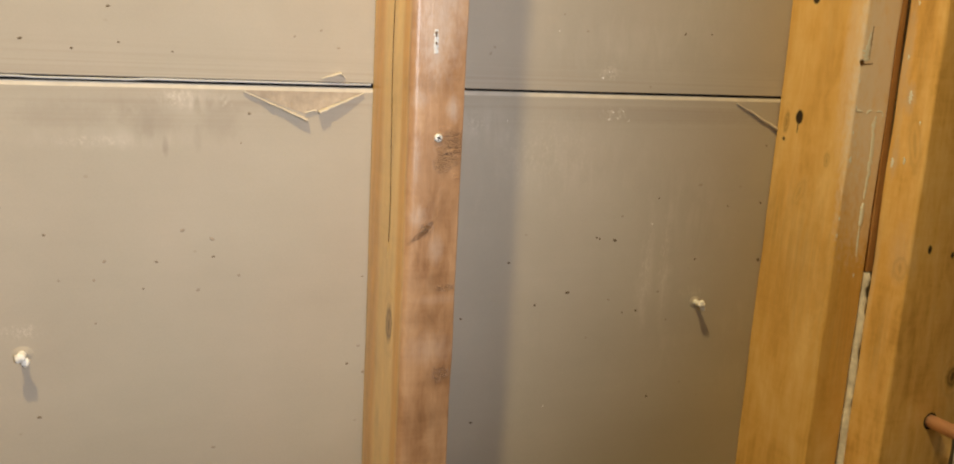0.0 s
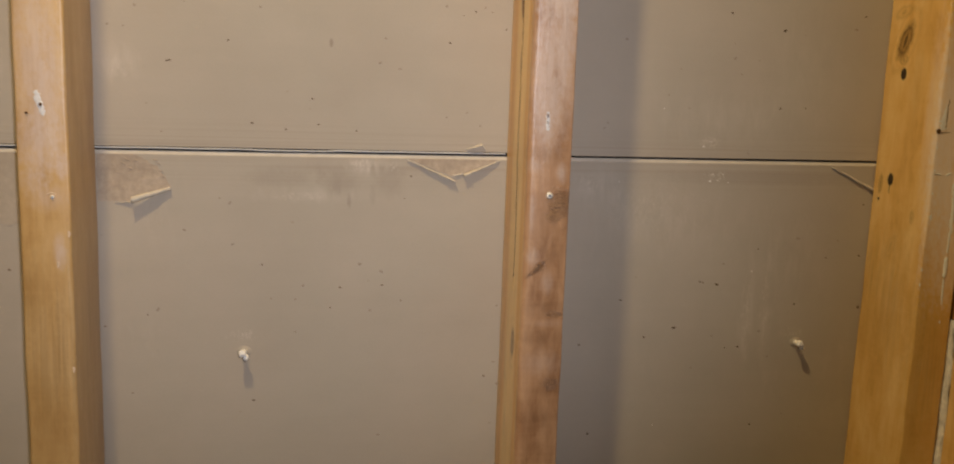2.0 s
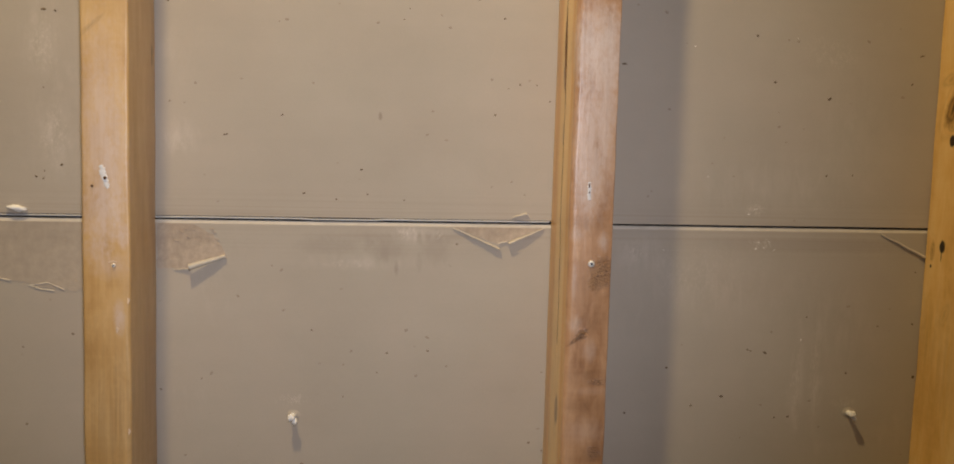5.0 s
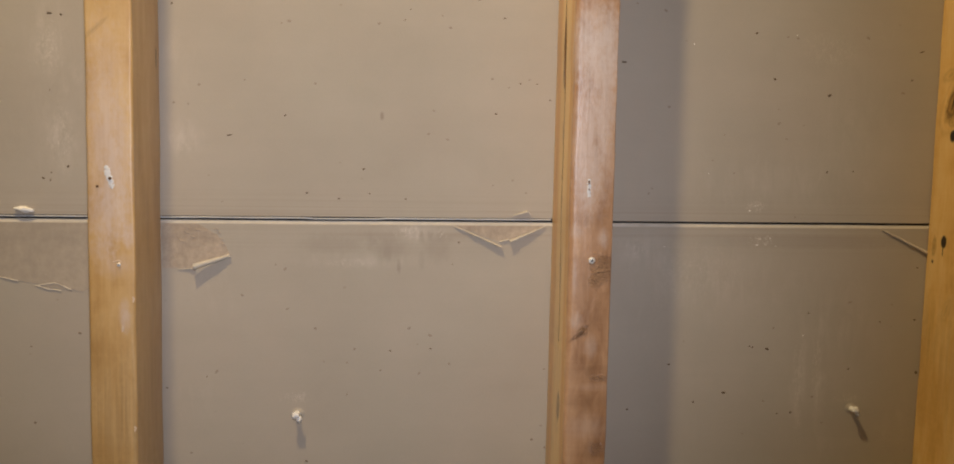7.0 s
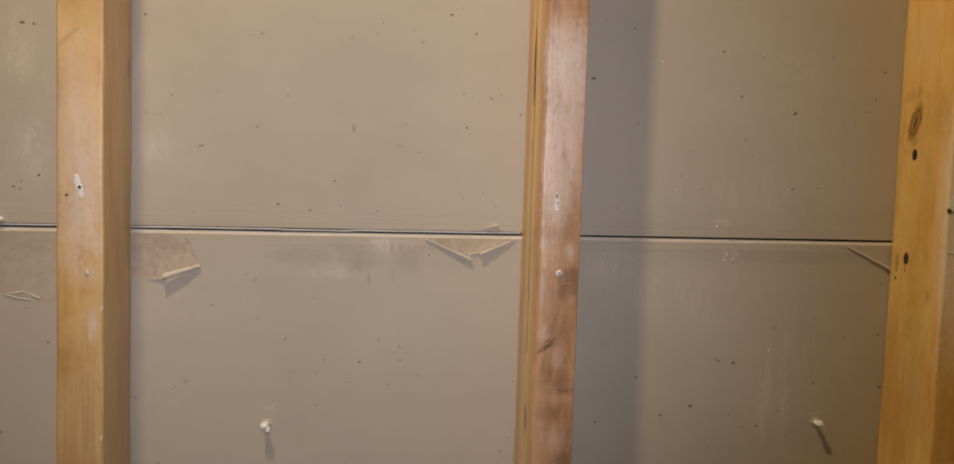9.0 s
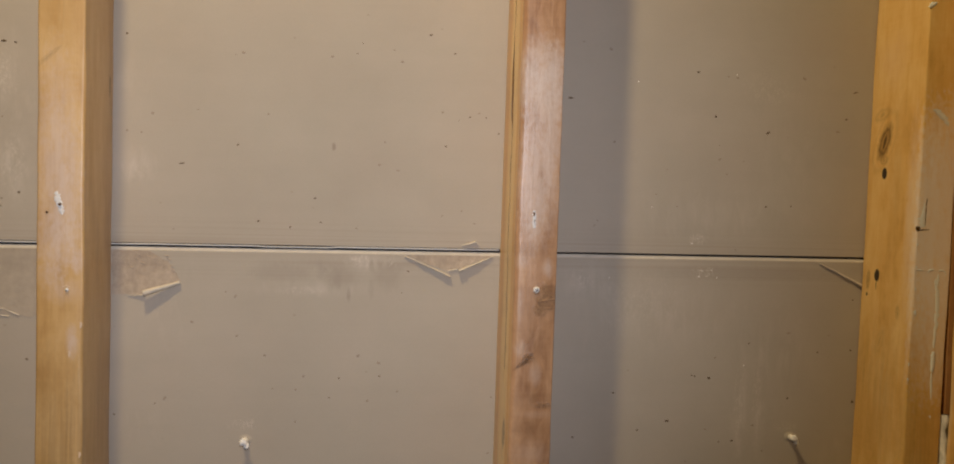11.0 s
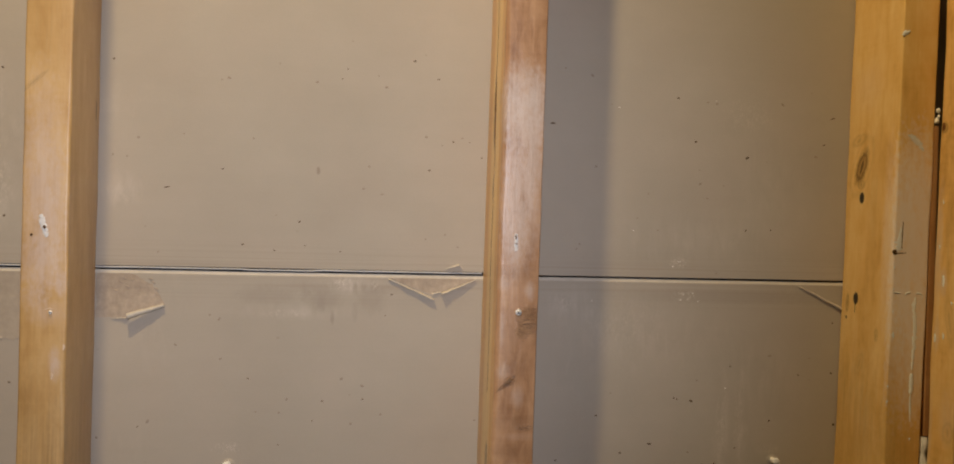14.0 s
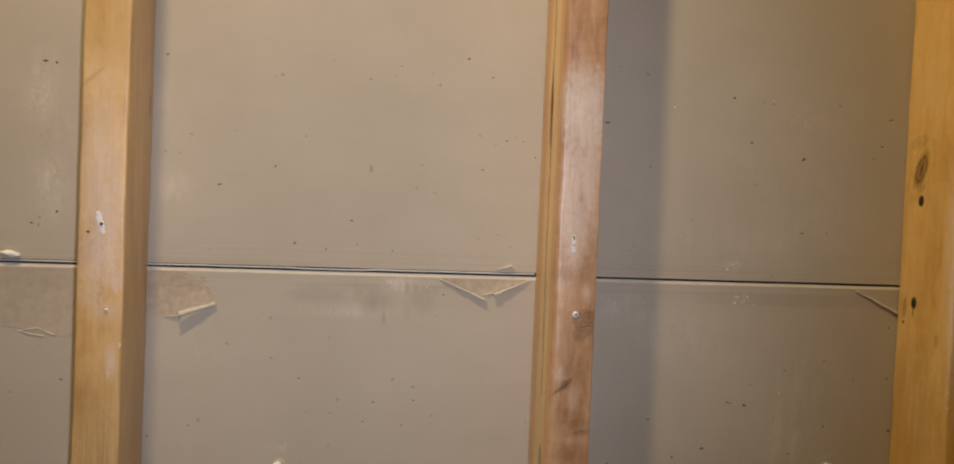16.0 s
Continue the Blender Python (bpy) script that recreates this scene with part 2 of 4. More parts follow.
PAPER_UP = paper_material("board_paper_upper", 1.3, stains=(((-0.183, 1.297), (0.002, 0.004), 0.6), ((-0.50, 1.30), (0.06, 0.05), 0.10)),
                          chalks=(((-0.484, 1.355), (0.014, 0.030), 0.40), ((-0.475, 1.27), (0.013, 0.028), 0.5), ((-0.368, 1.270), (0.014, 0.010), 0.18), ((0.183, 1.215), (0.012, 0.006), 0.7), ((0.255, 1.37), (0.03, 0.02), 0.2)),
                          smears=(((-0.484, 1.36), (0.02, 0.04), 0.35), ((-0.475, 1.27), (0.02, 0.035), 0.35), ((-0.366, 1.272), (0.018, 0.018), 0.5), ((0.20, 1.24), (0.10, 0.03), 0.18), ((0.28, 1.30), (0.05, 0.06), 0.12)))
PAPER_LOW = paper_material("board_paper_lower", 4.1,
                           stains=(((-0.166, 1.155), (0.0022, 0.007), 0.40), ((-0.1445, 1.160), (0.0032, 0.010), 0.17), ((-0.177, 1.168), (0.0045, 0.011), 0.16), ((-0.193, 1.178), (0.005, 0.008), 0.14), ((-0.175, 1.172), (0.018, 0.013), 0.22), ((-0.129, 1.174), (0.014, 0.016), 0.20), ((-0.23, 1.175), (0.03, 0.008), 0.18), ((0.24, 1.181), (0.14, 0.007), 0.18), ((-0.15, 1.184), (0.10, 0.006), 0.15)),
                           chalks=(((-0.158, 1.188), (0.014, 0.007), 0.55), ((-0.125, 1.186), (0.006, 0.006), 0.4), ((0.191, 1.182), (0.013, 0.006), 0.85), ((0.065, 1.172), (0.016, 0.010), 0.35), ((0.235, 1.045), (0.006, 0.045), 0.35), ((0.254, 1.050), (0.006, 0.040), 0.30),
                                   ((0.13, 1.15), (0.05, 0.03), 0.20), ((-0.263, 1.028), (0.016, 0.006), 0.45), ((0.286, 1.022), (0.014, 0.006), 0.40), ((-0.21, 1.158), (0.03, 0.004), 0.35)),
                           smears=(((0.235, 1.045), (0.010, 0.055), 0.5), ((0.256, 1.050), (0.009, 0.050), 0.45), ((0.15, 1.14), (0.09, 0.04), 0.18), ((0.27, 1.10), (0.05, 0.05), 0.18), ((0.07, 1.17), (0.03, 0.02), 0.35), ((-0.15, 1.187), (0.03, 0.009), 0.6), ((-0.2, 1.16), (0.06, 0.008), 0.3)))
EDGE = plain("board_edge_paper", (0.53, 0.495, 0.445), 0.85, grain=90)
BARED = plain("bared_grey_board", (0.420, 0.352, 0.285), 0.95, grain=150, vary=0.26, bump=0.0030)
TORN = plain("torn_brown_paper", (0.405, 0.350, 0.287), 0.95, grain=110, vary=0.16, bump=0.0012)
CURL = plain("curled_paper", (0.545, 0.505, 0.44), 0.85, grain=200, vary=0.15, bump=0.0003)
PLASTER = plain("white_plaster", (0.84, 0.84, 0.83), 0.9, grain=300, vary=0.10, bump=0.0008)
PAINT = plain("white_paint", (0.85, 0.89, 0.95), 0.45, grain=200, vary=0.06, bump=0.0003)
DUSTY = plain("dusty_white_paint", (0.70, 0.70, 0.71), 0.7, grain=300, vary=0.2, bump=0.0006)
# dark brown that paints the shade inside splits, holes and the notch
SPLIT_SHADE = plain("split_shade_wood", (0.13, 0.068, 0.028), 0.9, grain=200, vary=0.4)
SCUFF = plain("scuffed_pale_wood", (0.70, 0.55, 0.40), 0.7, grain=200)
STEEL = plain("zinc_steel", (0.86, 0.86, 0.86), 0.4, 0.1, grain=300)
# near-black colour for the shade in the board gap, screw recess and drilled hole
DARK = plain("cavity_shade_board", (0.020, 0.019, 0.020), 0.9, grain=40)
TAPE = plain("grey_joint_strip", (0.50, 0.51, 0.53), 0.6, grain=60)
COPPER = plain("copper", (0.86, 0.50, 0.35), 0.45, 0.3, grain=40, vary=0.2)
WHITE_PLASTIC = plain("white_plastic", (0.78, 0.79, 0.82), 0.35, grain=30, vary=0.03)
# grey of the unseen walls and ceiling, dark so that little light bounces back
WALLPAINT = plain("low_bounce_grey_paint", (0.27, 0.26, 0.25), 0.8, grain=30, vary=0.05)
FLOORBOARD = plain("grey_concrete", (0.30, 0.28, 0.26), 0.85, grain=25, vary=0.2, bump=0.001)
FLECK = plain("brown_fleck", (0.13, 0.095, 0.06), 0.9, grain=400)
BROWN = plain("mid_brown_fleck", (0.22, 0.175, 0.13), 0.9, grain=400)
FAINT = plain("faint_brown_fibre", (0.335, 0.285, 0.235), 0.9, grain=400)


# ---------------------------------------------------------------- mesh helpers
def mesh_object(name, bm, mat, parent=None, label="", smooth=False):
    me = bpy.data.meshes.new(name)
    bmesh.ops.recalc_face_normals(bm, faces=bm.faces)
    if smooth:
        for f in bm.faces:
            f.smooth = True
    bm.to_mesh(me)
    bm.free()
    me.materials.append(mat)
    ob = new(name, me)
    ob.parent = parent
    if label:
        ob["label"] = label
    return ob


def part(name, bm, mat, parent, label="", smooth=False):
    return mesh_object(name, bm, mat, parent, label, smooth)


def box(x0, x1, y0, y1, z0, z1, bevel=0.0):
    bm = bmesh.new()
    bmesh.ops.create_cube(bm, size=1, matrix=Matrix.Translation(((x0 + x1) / 2, (y0 + y1) / 2, (z0 + z1) / 2)) @ Matrix.Diagonal((x1 - x0, y1 - y0, z1 - z0, 1)))
    if bevel:
        bmesh.ops.bevel(bm, geom=bm.edges[:], offset=bevel, segments=2, affect="EDGES", profile=0.5)
    return bm


def grid_mesh(rows, closed=False):
    """A sheet of quads through rows of points."""
    bm = bmesh.new()
    vs = [[bm.verts.new(p) for p in r] for r in rows]
    n = len(rows[0])
    for a, b in zip(vs, vs[1:]):
        for i in range(n if closed else n - 1):
            bm.faces.new((a[i], a[(i + 1) % n], b[(i + 1) % n], b[i]))
    return bm, vs


def thing(name, at, label, category, group="", kind=""):
    ob = new(name)
    ob.matrix_world = pose(*at)
    ob.empty_display_size = 0.02
    return tagged(ob, label, category, group, kind)


# ---------------------------------------------------------------- studs
def stud_bm(w, d, z0, z1, r=0.003, seed=0.0, lean=0.0, rough=0.0005, wane=None, groove=None, fine=(0.75, 1.65), crisp=1.0):
    """A sawn stud, x across, y from 0 (the near face) to d, with rounded, worn arrises. wane(z): extra rounding of the near left
    arris; crisp: how sharp the near right one is; groove(z): (depth, y, half width) of a split in the left face."""
    zs, z = [], z0
    while z < z1 - 1e-6:
        zs.append(z)
        z += 0.006 if fine[0] < z < fine[1] else 0.06
    zs.append(z1)
    rows = []
    for z in zs:
        pts = []
        rr = [max(0.0008, r * (1 + 0.7 * noise.noise((seed + i * 9.1, 2.0, z * 14)))) for i in range(4)]
        rr[1] *= crisp
        if wane:
            rr[0] += wane(z)
        h = w / 2
        corners = ((-h, 0, 0, 180), (h, 0, 1, 270), (h, d, 2, 0), (-h, d, 3, 90))
        for cx, cy, i, a0 in corners:
            q = rr[i]
            ox, oy = cx + (q if cx < 0 else -q), cy + (q if cy == 0 else -q)
            for k in range(5):
                a = radians(a0 + 22.5 * k)
                pts.append((ox + q * math.cos(a), oy + q * math.sin(a)))
            if i == 3:
                gd, gy, gw = groove(z) if groove else (0.0, d * 0.45, 0.001)
                for yy, dd in ((d * 0.8, 0), (gy + gw + 0.0004, 0), (gy + gw * 0.7, gd), (gy - gw * 0.7, gd), (gy - gw - 0.0004, 0)):
                    pts.append((-h + dd, yy))
        sx = lean * (z - 1.2)
        rows.append([(x + sx + rough * noise.noise((x * 60 + seed, y * 60, z * 22)), y + rough * noise.noise((x * 60, y * 60 + seed, z * 22 + 5)), z) for x, y in pts])
    bm, vs = grid_mesh(rows, closed=True)
    bm.faces.new(vs[0])
    bm.faces.new(list(reversed(vs[-1])))
    return bm


def shade_by_angle(ob, deg=40):
    for p in ob.data.polygons:
        p.use_smooth = True
    lim = math.cos(radians(deg))
    bm = bmesh.new()
    bm.from_mesh(ob.data)
    for e in bm.edges:
        if len(e.link_faces) == 2 and e.link_faces[0].normal.dot(e.link_faces[1].normal) < lim:
            e.smooth = False
    bm.to_mesh(ob.data)
    bm.free()


CEIL = 2.74
LEFT, RIGHT_X = -0.4055, 0.3831
PINE_L = wood("varnished_pine_pale", (0.68, 0.478, 0.238), (0.575, 0.365, 0.150), (0.45, 0.262, 0.094), 1,
              knots=(((0.019, 0.076, 1.345), (0.02, 0.0018, 0.008)), ((-0.011, 0, 1.359), (0.0025, 0.02, 0.009), 0.2, (1.05, 0))),
              # the first two big ovals paint the torch's sheen on the near face
              sheen_scuffs=(((-0.004, 0, 1.275), (0.019, 0.02, 0.095), 0.52), ((0.006, 0, 1.245), (0.015, 0.02, 0.06), 0.35), ((0.010, 0, 1.122), (0.005, 0.02, 0.016), 0.55),
                      ((-0.008, 0, 1.178), (0.012, 0.02, 0.010), 0.3), ((0.002, 0, 1.165), (0.016, 0.02, 0.012), 0.3), ((-0.002, 0, 1.205), (0.019, 0.02, 0.026), 0.4), ((0.014, 0, 1.19), (0.005, 0.02, 0.012), 0.5)),
              stains=(((0.0, 0, 1.03), (0.03, 0.02, 0.09), 0.45), ((-0.012, 0, 1.09), (0.008, 0.02, 0.04), 0.25), ((0.008, 0, 1.03), (0.006, 0.02, 0.05), 0.25), ((0.019, 0.045, 1.05), (0.02, 0.05, 0.16), 0.36), ((0.0, 0, 1.42), (0.03, 0.02, 0.05), 0.22), ((-0.016, 0, 1.31), (0.004, 0.02, 0.03), 0.25)), chatter=0.10, figure=0.03)
PINE_M = wood("varnished_fir_reddish", (0.54, 0.335, 0.195), (0.40, 0.226, 0.120), (0.255, 0.126, 0.060), 5,
              knots=(((-0.008, 0, 1.1065), (0.0024, 0.02, 0.0068), 0.7, (1.05, 0)), ((-0.019, 0.03, 1.033), (0.01, 0.006, 0.011), 0.8), ((-0.019, 0.046, 1.338), (0.012, 0.0040, 0.013), 0.9), ((-0.019, 0.044, 1.283), (0.012, 0.0022, 0.010), 0.5)),
              sheen_scuffs=(((0.002, 0, 1.357), (0.028, 0.02, 0.040), 0.9), ((0.012, 0, 1.33), (0.010, 0.02, 0.06), 0.55), ((0.001, 0, 1.275), (0.022, 0.02, 0.065), 0.62), ((-0.003, 0, 1.235), (0.010, 0.02, 0.025), 0.45),
                      ((0.011, 0, 1.190), (0.005, 0.02, 0.010), 0.5), ((-0.013, 0, 1.196), (0.006, 0.02, 0.008), 0.35), ((-0.012, 0, 1.117), (0.006, 0.02, 0.009), 0.35), ((-0.014, 0, 1.155), (0.002, 0.02, 0.018), 0.35),
                      ((0.002, 0, 1.094), (0.006, 0.02, 0.012), 0.30), ((0.004, 0, 1.058), (0.018, 0.02, 0.004), 0.14), ((0.0, 0, 1.022), (0.020, 0.02, 0.013), 0.22)),
              stains=(((0.0, 0, 1.205), (0.022, 0.02, 0.010), 0.40), ((0.0, 0, 1.150), (0.018, 0.02, 0.022), 0.25), ((0.004, 0, 1.122), (0.014, 0.02, 0.014), 0.40), ((0.0, 0, 1.071), (0.022, 0.02, 0.009), 0.45),
                      ((0.0, 0, 1.044), (0.022, 0.02, 0.010), 0.40), ((0.008, 0, 1.000), (0.012, 0.02, 0.010), 0.45), ((0.0, 0, 0.97), (0.022, 0.02, 0.012), 0.35), ((-0.014, 0, 1.345), (0.003, 0.02, 0.035), 0.5)),
              frays=(((0.012, 0, 1.1635), (0.0125, 0.02, 0.0135), 0.85), ((0.004, 0, 1.153), (0.006, 0.02, 0.007), 0.8), ((-0.0055, 0, 1.108), (0.006, 0.02, 0.005), 0.6), ((0.010, 0, 1.066), (0.009, 0.02, 0.003), 0.6), ((0.009, 0, 1.003), (0.008, 0.02, 0.006), 0.5)),
              rough=0.36, sapwood=(0.72, 0.51, 0.235), chatter=0.17, fuzz=0.0004, worn=(0.60, 0.500, 0.445))
PINE_R = wood("varnished_pine_amber", (0.86, 0.62, 0.28), (0.76, 0.485, 0.165), (0.57, 0.325, 0.085), 9,
              knots=(((-0.019, 0.0605, 1.3185), (0.02, 0.0080, 0.0140), 1.3, (0, -0.35)), ((-0.019, 0.060, 1.300), (0.02, 0.006, 0.004), 0.35), ((-0.019, 0.068, 1.346), (0.02, 0.012, 0.006), 0.22, (0, -0.8)),
                     ((-0.019, 0.0765, 1.178), (0.02, 0.0030, 0.008), 0.55), ((-0.019, 0.050, 1.118), (0.02, 0.006, 0.012), 0.14, (0, -0.4)), ((-0.019, 0.022, 1.150), (0.02, 0.003, 0.006), 0.30)),
              # scuffed near face, painted paler still for the cool torch light on it
              sheen_scuffs=(((0.004, 0, 1.21), (0.050, 0.009, 0.135), 1.0), ((0.006, 0, 1.25), (0.035, 0.006, 0.10), 0.9), ((0.010, 0, 1.13), (0.020, 0.006, 0.06), 0.5), ((-0.019, 0.010, 1.25), (0.02, 0.010, 0.10), 0.35), ((-0.019, 0.055, 1.40), (0.02, 0.03, 0.03), 0.15)),
              stains=(((-0.019, 0.05, 1.06), (0.02, 0.05, 0.08), 0.40), ((-0.019, 0.075, 1.10), (0.02, 0.012, 0.03), 0.30), ((-0.019, 0.035, 1.28), (0.02, 0.012, 0.08), 0.18), ((0.0, 0, 1.02), (0.03, 0.02, 0.09), 0.35), ((0.01, 0, 1.165), (0.007, 0.01, 0.006), 0.35)),
              pores=(((-0.019, 0.0580, 1.2865), (0.02, 0.0046, 0.0060)), ((-0.019, 0.0610, 1.1835), (0.02, 0.0046, 0.0066)), ((-0.019, 0.0615, 1.174), (0.02, 0.0007, 0.005)), ((-0.019, 0.0770, 1.1630), (0.02, 0.0016, 0.0018))),
              rough=0.36, worn=(0.85, 0.755, 0.72), figure=0.03, chatter=0.10)
PINE_C = wood("varnished_pine_corner", (0.88, 0.64, 0.31), (0.77, 0.50, 0.185), (0.54, 0.31, 0.09), 14,
              knots=(((0, 0.012, 1.17), (0.01, 0.006, 0.022), 0.16, (0, 0.2)), ((0, 0.008, 1.066), (0.01, 0.007, 0.010), 0.2), ((0.070, 0, 0.966), (0.006, 0.02, 0.008)), ((0, 0.031, 1.353), (0.02, 0.0035, 0.0045), 0.8)),
              sheen_scuffs=(((0, 0.032, 1.24), (0.01, 0.006, 0.07), 0.6), ((0, 0.023, 1.206), (0.01, 0.006, 0.014), 0.75), ((0, 0.030, 1.155), (0.01, 0.005, 0.02), 0.5), ((0, 0.010, 1.08), (0.01, 0.012, 0.03), 0.3), ((0, 0.034, 1.05), (0.01, 0.004, 0.06), 0.3)),
              stains=(((0, 0.016, 1.25), (0.01, 0.006, 0.05), 0.3), ((0, 0.02, 1.0), (0.01, 0.012, 0.05), 0.4)),
              pores=(((0.020, 0, 1.083), (0.0022, 0.02, 0.004)), ((0.0475, 0, 1.077), (0.0018, 0.02, 0.003))), rough=0.4, figure=0.05, chatter=0.14)


def crack(z):
    deep = max(0.0, min(1.0, (z - 1.08) / 0.05)) * (0.75 + 0.25 * noise.noise((z * 30, 1, 2)))
    gouge = math.exp(-((z - 1.360) / 0.026) ** 2)
    wide = 0.0006 + 0.0042 * gouge * (1 + 0.5 * noise.noise((z * 90, 6, 2)))
    return ((0.012 - 0.005 * gouge) * deep + 1e-5, 0.040 + 0.004 * noise.noise((z * 12, 4, 4)) + 0.02 * (z - 1.2), wide)


def stud(name, x, mat, label, group, **kw):
    ob = mesh_object(name, stud_bm(0.038, D, 0.0, CEIL, **kw), mat)
    ob.matrix_world = pose(x, 0, 0)
    shade_by_angle(ob)
    # the inside of the split is coloured dark, as if no light reached it
    if "groove" in kw:
        ob.data.materials.append(SPLIT_SHADE)
        for p in ob.data.polygons:
            if abs(p.center.x - kw.get("lean", 0) * (p.center.z - 1.2)) < 0.0178 and 0.02 < p.center.y < 0.07 and 0.1 < p.center.z < CEIL - 0.1:
                p.material_index = 1
    return tagged(ob, label, "stud", group)


left_stud = stud("wall_stud", LEFT, PINE_L, "pale yellow varnished pine stud with screw holes", "studs of the wall", seed=3.0, r=0.0025)
mid_stud = stud("wall_stud", 0.0, PINE_M, "reddish varnished fir stud split along one side", "studs of the wall", seed=11.0, r=0.003, wane=lambda z: 0.002, groove=crack, lean=0.009, crisp=0.35)
right_stud = stud("wall_stud", RIGHT_X, PINE_R, "amber varnished pine stud with dark knots and white paint drips", "studs of the wall", seed=23.0, r=0.0024, lean=0.020)

# corner stud of the wall that runs at right angles; its broad face has the pipe hole
corner = mesh_object("corner_stud", stud_bm(0.089, 0.038, 0.0, CEIL, seed=31.0, r=0.003, lean=0.018), PINE_C)
for v in corner.data.vertices:
    v.co.x += 0.0445
corner.matrix_world = pose(0.4062, -0.040, 0)
shade_by_angle(corner)
tagged(corner, "amber pine corner stud drilled for a copper pipe", "stud", "studs of the wall")

# ---------------------------------------------------------------- boards, seam and room
def lip_of_upper(x):
    """Height of the upper board's low edge: the joint gapes more before the split stud than behind it."""
    if x < 0:
        return 1.2013 + 0.0003 * noise.noise((x * 9, 1, 1))
    return 1.1995 + 0.0003 * noise.noise((x * 9, 3, 1))


def board_bm(xs, low, high, bevel_low, bevel_high, t=0.0127):
    """A plasterboard sheet seen from its back; low and high give its edges along x, the bevels are (drop, depth)."""
    rows = []
    for x in xs:
        z0, z1 = low(x), high(x)
        rows.append([(x, y, z) for y, z in ((D + bevel_low[1], z0), (D, z0 + bevel_low[0]), (D, z1 - bevel_high[0]), (D + bevel_high[1], z1), (D + t, z1), (D + t, z0))])
    bm, vs = grid_mesh(rows, closed=True)
    bm.faces.new(vs[0])
    bm.faces.new(list(reversed(vs[-1])))
    bm.faces.ensure_lookup_table()
    return bm


XS = [-1.8] + [-0.7 + 0.02 * i for i in range(35)] + [-0.001, 0.001] + [0.02 * i for i in range(1, 30)] + [2.4]
upper = mesh_object("wall_north_upper_board", board_bm(XS, lip_of_upper, lambda x: CEIL, (0.0006, 0.0006), (0.0001, 0)), PAPER_UP)
lower = mesh_object("wall_north_lower_board", board_bm(XS, lambda x: 0.0, lambda x: SEAM + 0.0002 * noise.noise((x * 14, 8, 1)), (0.0001, 0), (0.0032, 0.0016)), PAPER_LOW)
lower.data.materials.append(EDGE)
for p in lower.data.polygons:
    if p.center.z > SEAM - 0.0025 and p.center.y < D + 0.004:
        p.material_index = 1
tagged(upper, "grey-tan paper back of the upper plasterboard sheet", "wall", kind="structure")
tagged(lower, "grey-tan paper back of the lower plasterboard sheet, cream rolled edge", "wall", kind="structure")


def strip_z(x):
    return 1.1998 + (0.0004 if x < -0.255 else -0.0001 if x < -0.187 else 0.0005) + 0.0002 * noise.noise((x * 25, 5, 5))


rows = []
for i in range(60):
    x = -0.60 + 0.58 * i / 59
    z = strip_z(x)
    rows.append([(x, D + 0.0030, z - 0.0009), (x, D + 0.0001, z - 0.0008), (x, D + 0.0001, z + 0.0006), (x, D + 0.0030, z + 0.0007)])
tagged(mesh_object("joint_strip", grid_mesh(rows, closed=True)[0], TAPE, smooth=True), "thin grey strip inside the gaping board joint", "strip", kind="structure")

tagged(mesh_object("floor", box(-1.8, 2.4, -2.8, 0.14, -0.1, 0), FLOORBOARD), "bare grey concrete floor", "floor", kind="structure")
tagged(mesh_object("ceiling", box(-1.8, 2.4, -2.8, 0.14, CEIL, CEIL + 0.1), WALLPAINT), "unseen grey ceiling, kept dark to cut bounced light", "ceiling", kind="structure")
tagged(mesh_object("wall_west", box(-1.9, -1.8, -2.8, 0.14, 0, CEIL), WALLPAINT), "unseen plain grey wall, kept dark to cut bounced light", "wall", kind="structure")
tagged(mesh_object("wall_east", box(2.4, 2.5, -2.8, 0.14, 0, CEIL), WALLPAINT), "unseen plain grey wall, kept dark to cut bounced light", "wall", kind="structure")
tagged(mesh_object("wall_south", box(-1.9, 2.5, -2.9, -2.8, 0, CEIL), WALLPAINT), "plain wall", "wall", kind="structure")
# near-black sheet added so that the open joint reads as deep shade
tagged(mesh_object("wall_north_backing", box(-1.8, 2.4, D + 0.0127 + 0.002, 0.14, 0, CEIL), DARK), "near-black sheet painted as the shade behind the boards", "wall", kind="structure")

# the socket and bulb of the warm lamp hang under the ceiling
lamp = thing("ceiling_lamp", (LAMP.x, LAMP.y, CEIL), "bare warm bulb in a white socket hung from the ceiling", "lamp")
bm = bmesh.new()
bmesh.ops.create_cone(bm, cap_ends=True, segments=20, radius1=0.05, radius2=0.055, depth=0.02, matrix=Matrix.Translation((0, 0, -0.01)))
part("rose", bm, WHITE_PLASTIC, lamp)
bm = bmesh.new()
bmesh.ops.create_cone(bm, cap_ends=True, segments=10, radius1=0.004, radius2=0.004, depth=0.25, matrix=Matrix.Translation((0, 0, -0.145)))
part("cord", bm, WHITE_PLASTIC, lamp)
bm = bmesh.new()
bmesh.ops.create_cone(bm, cap_ends=True, segments=20, radius1=0.02, radius2=0.016, depth=0.06, matrix=Matrix.Translation((0, 0, -0.30)))
part("socket", bm, WHITE_PLASTIC, lamp)


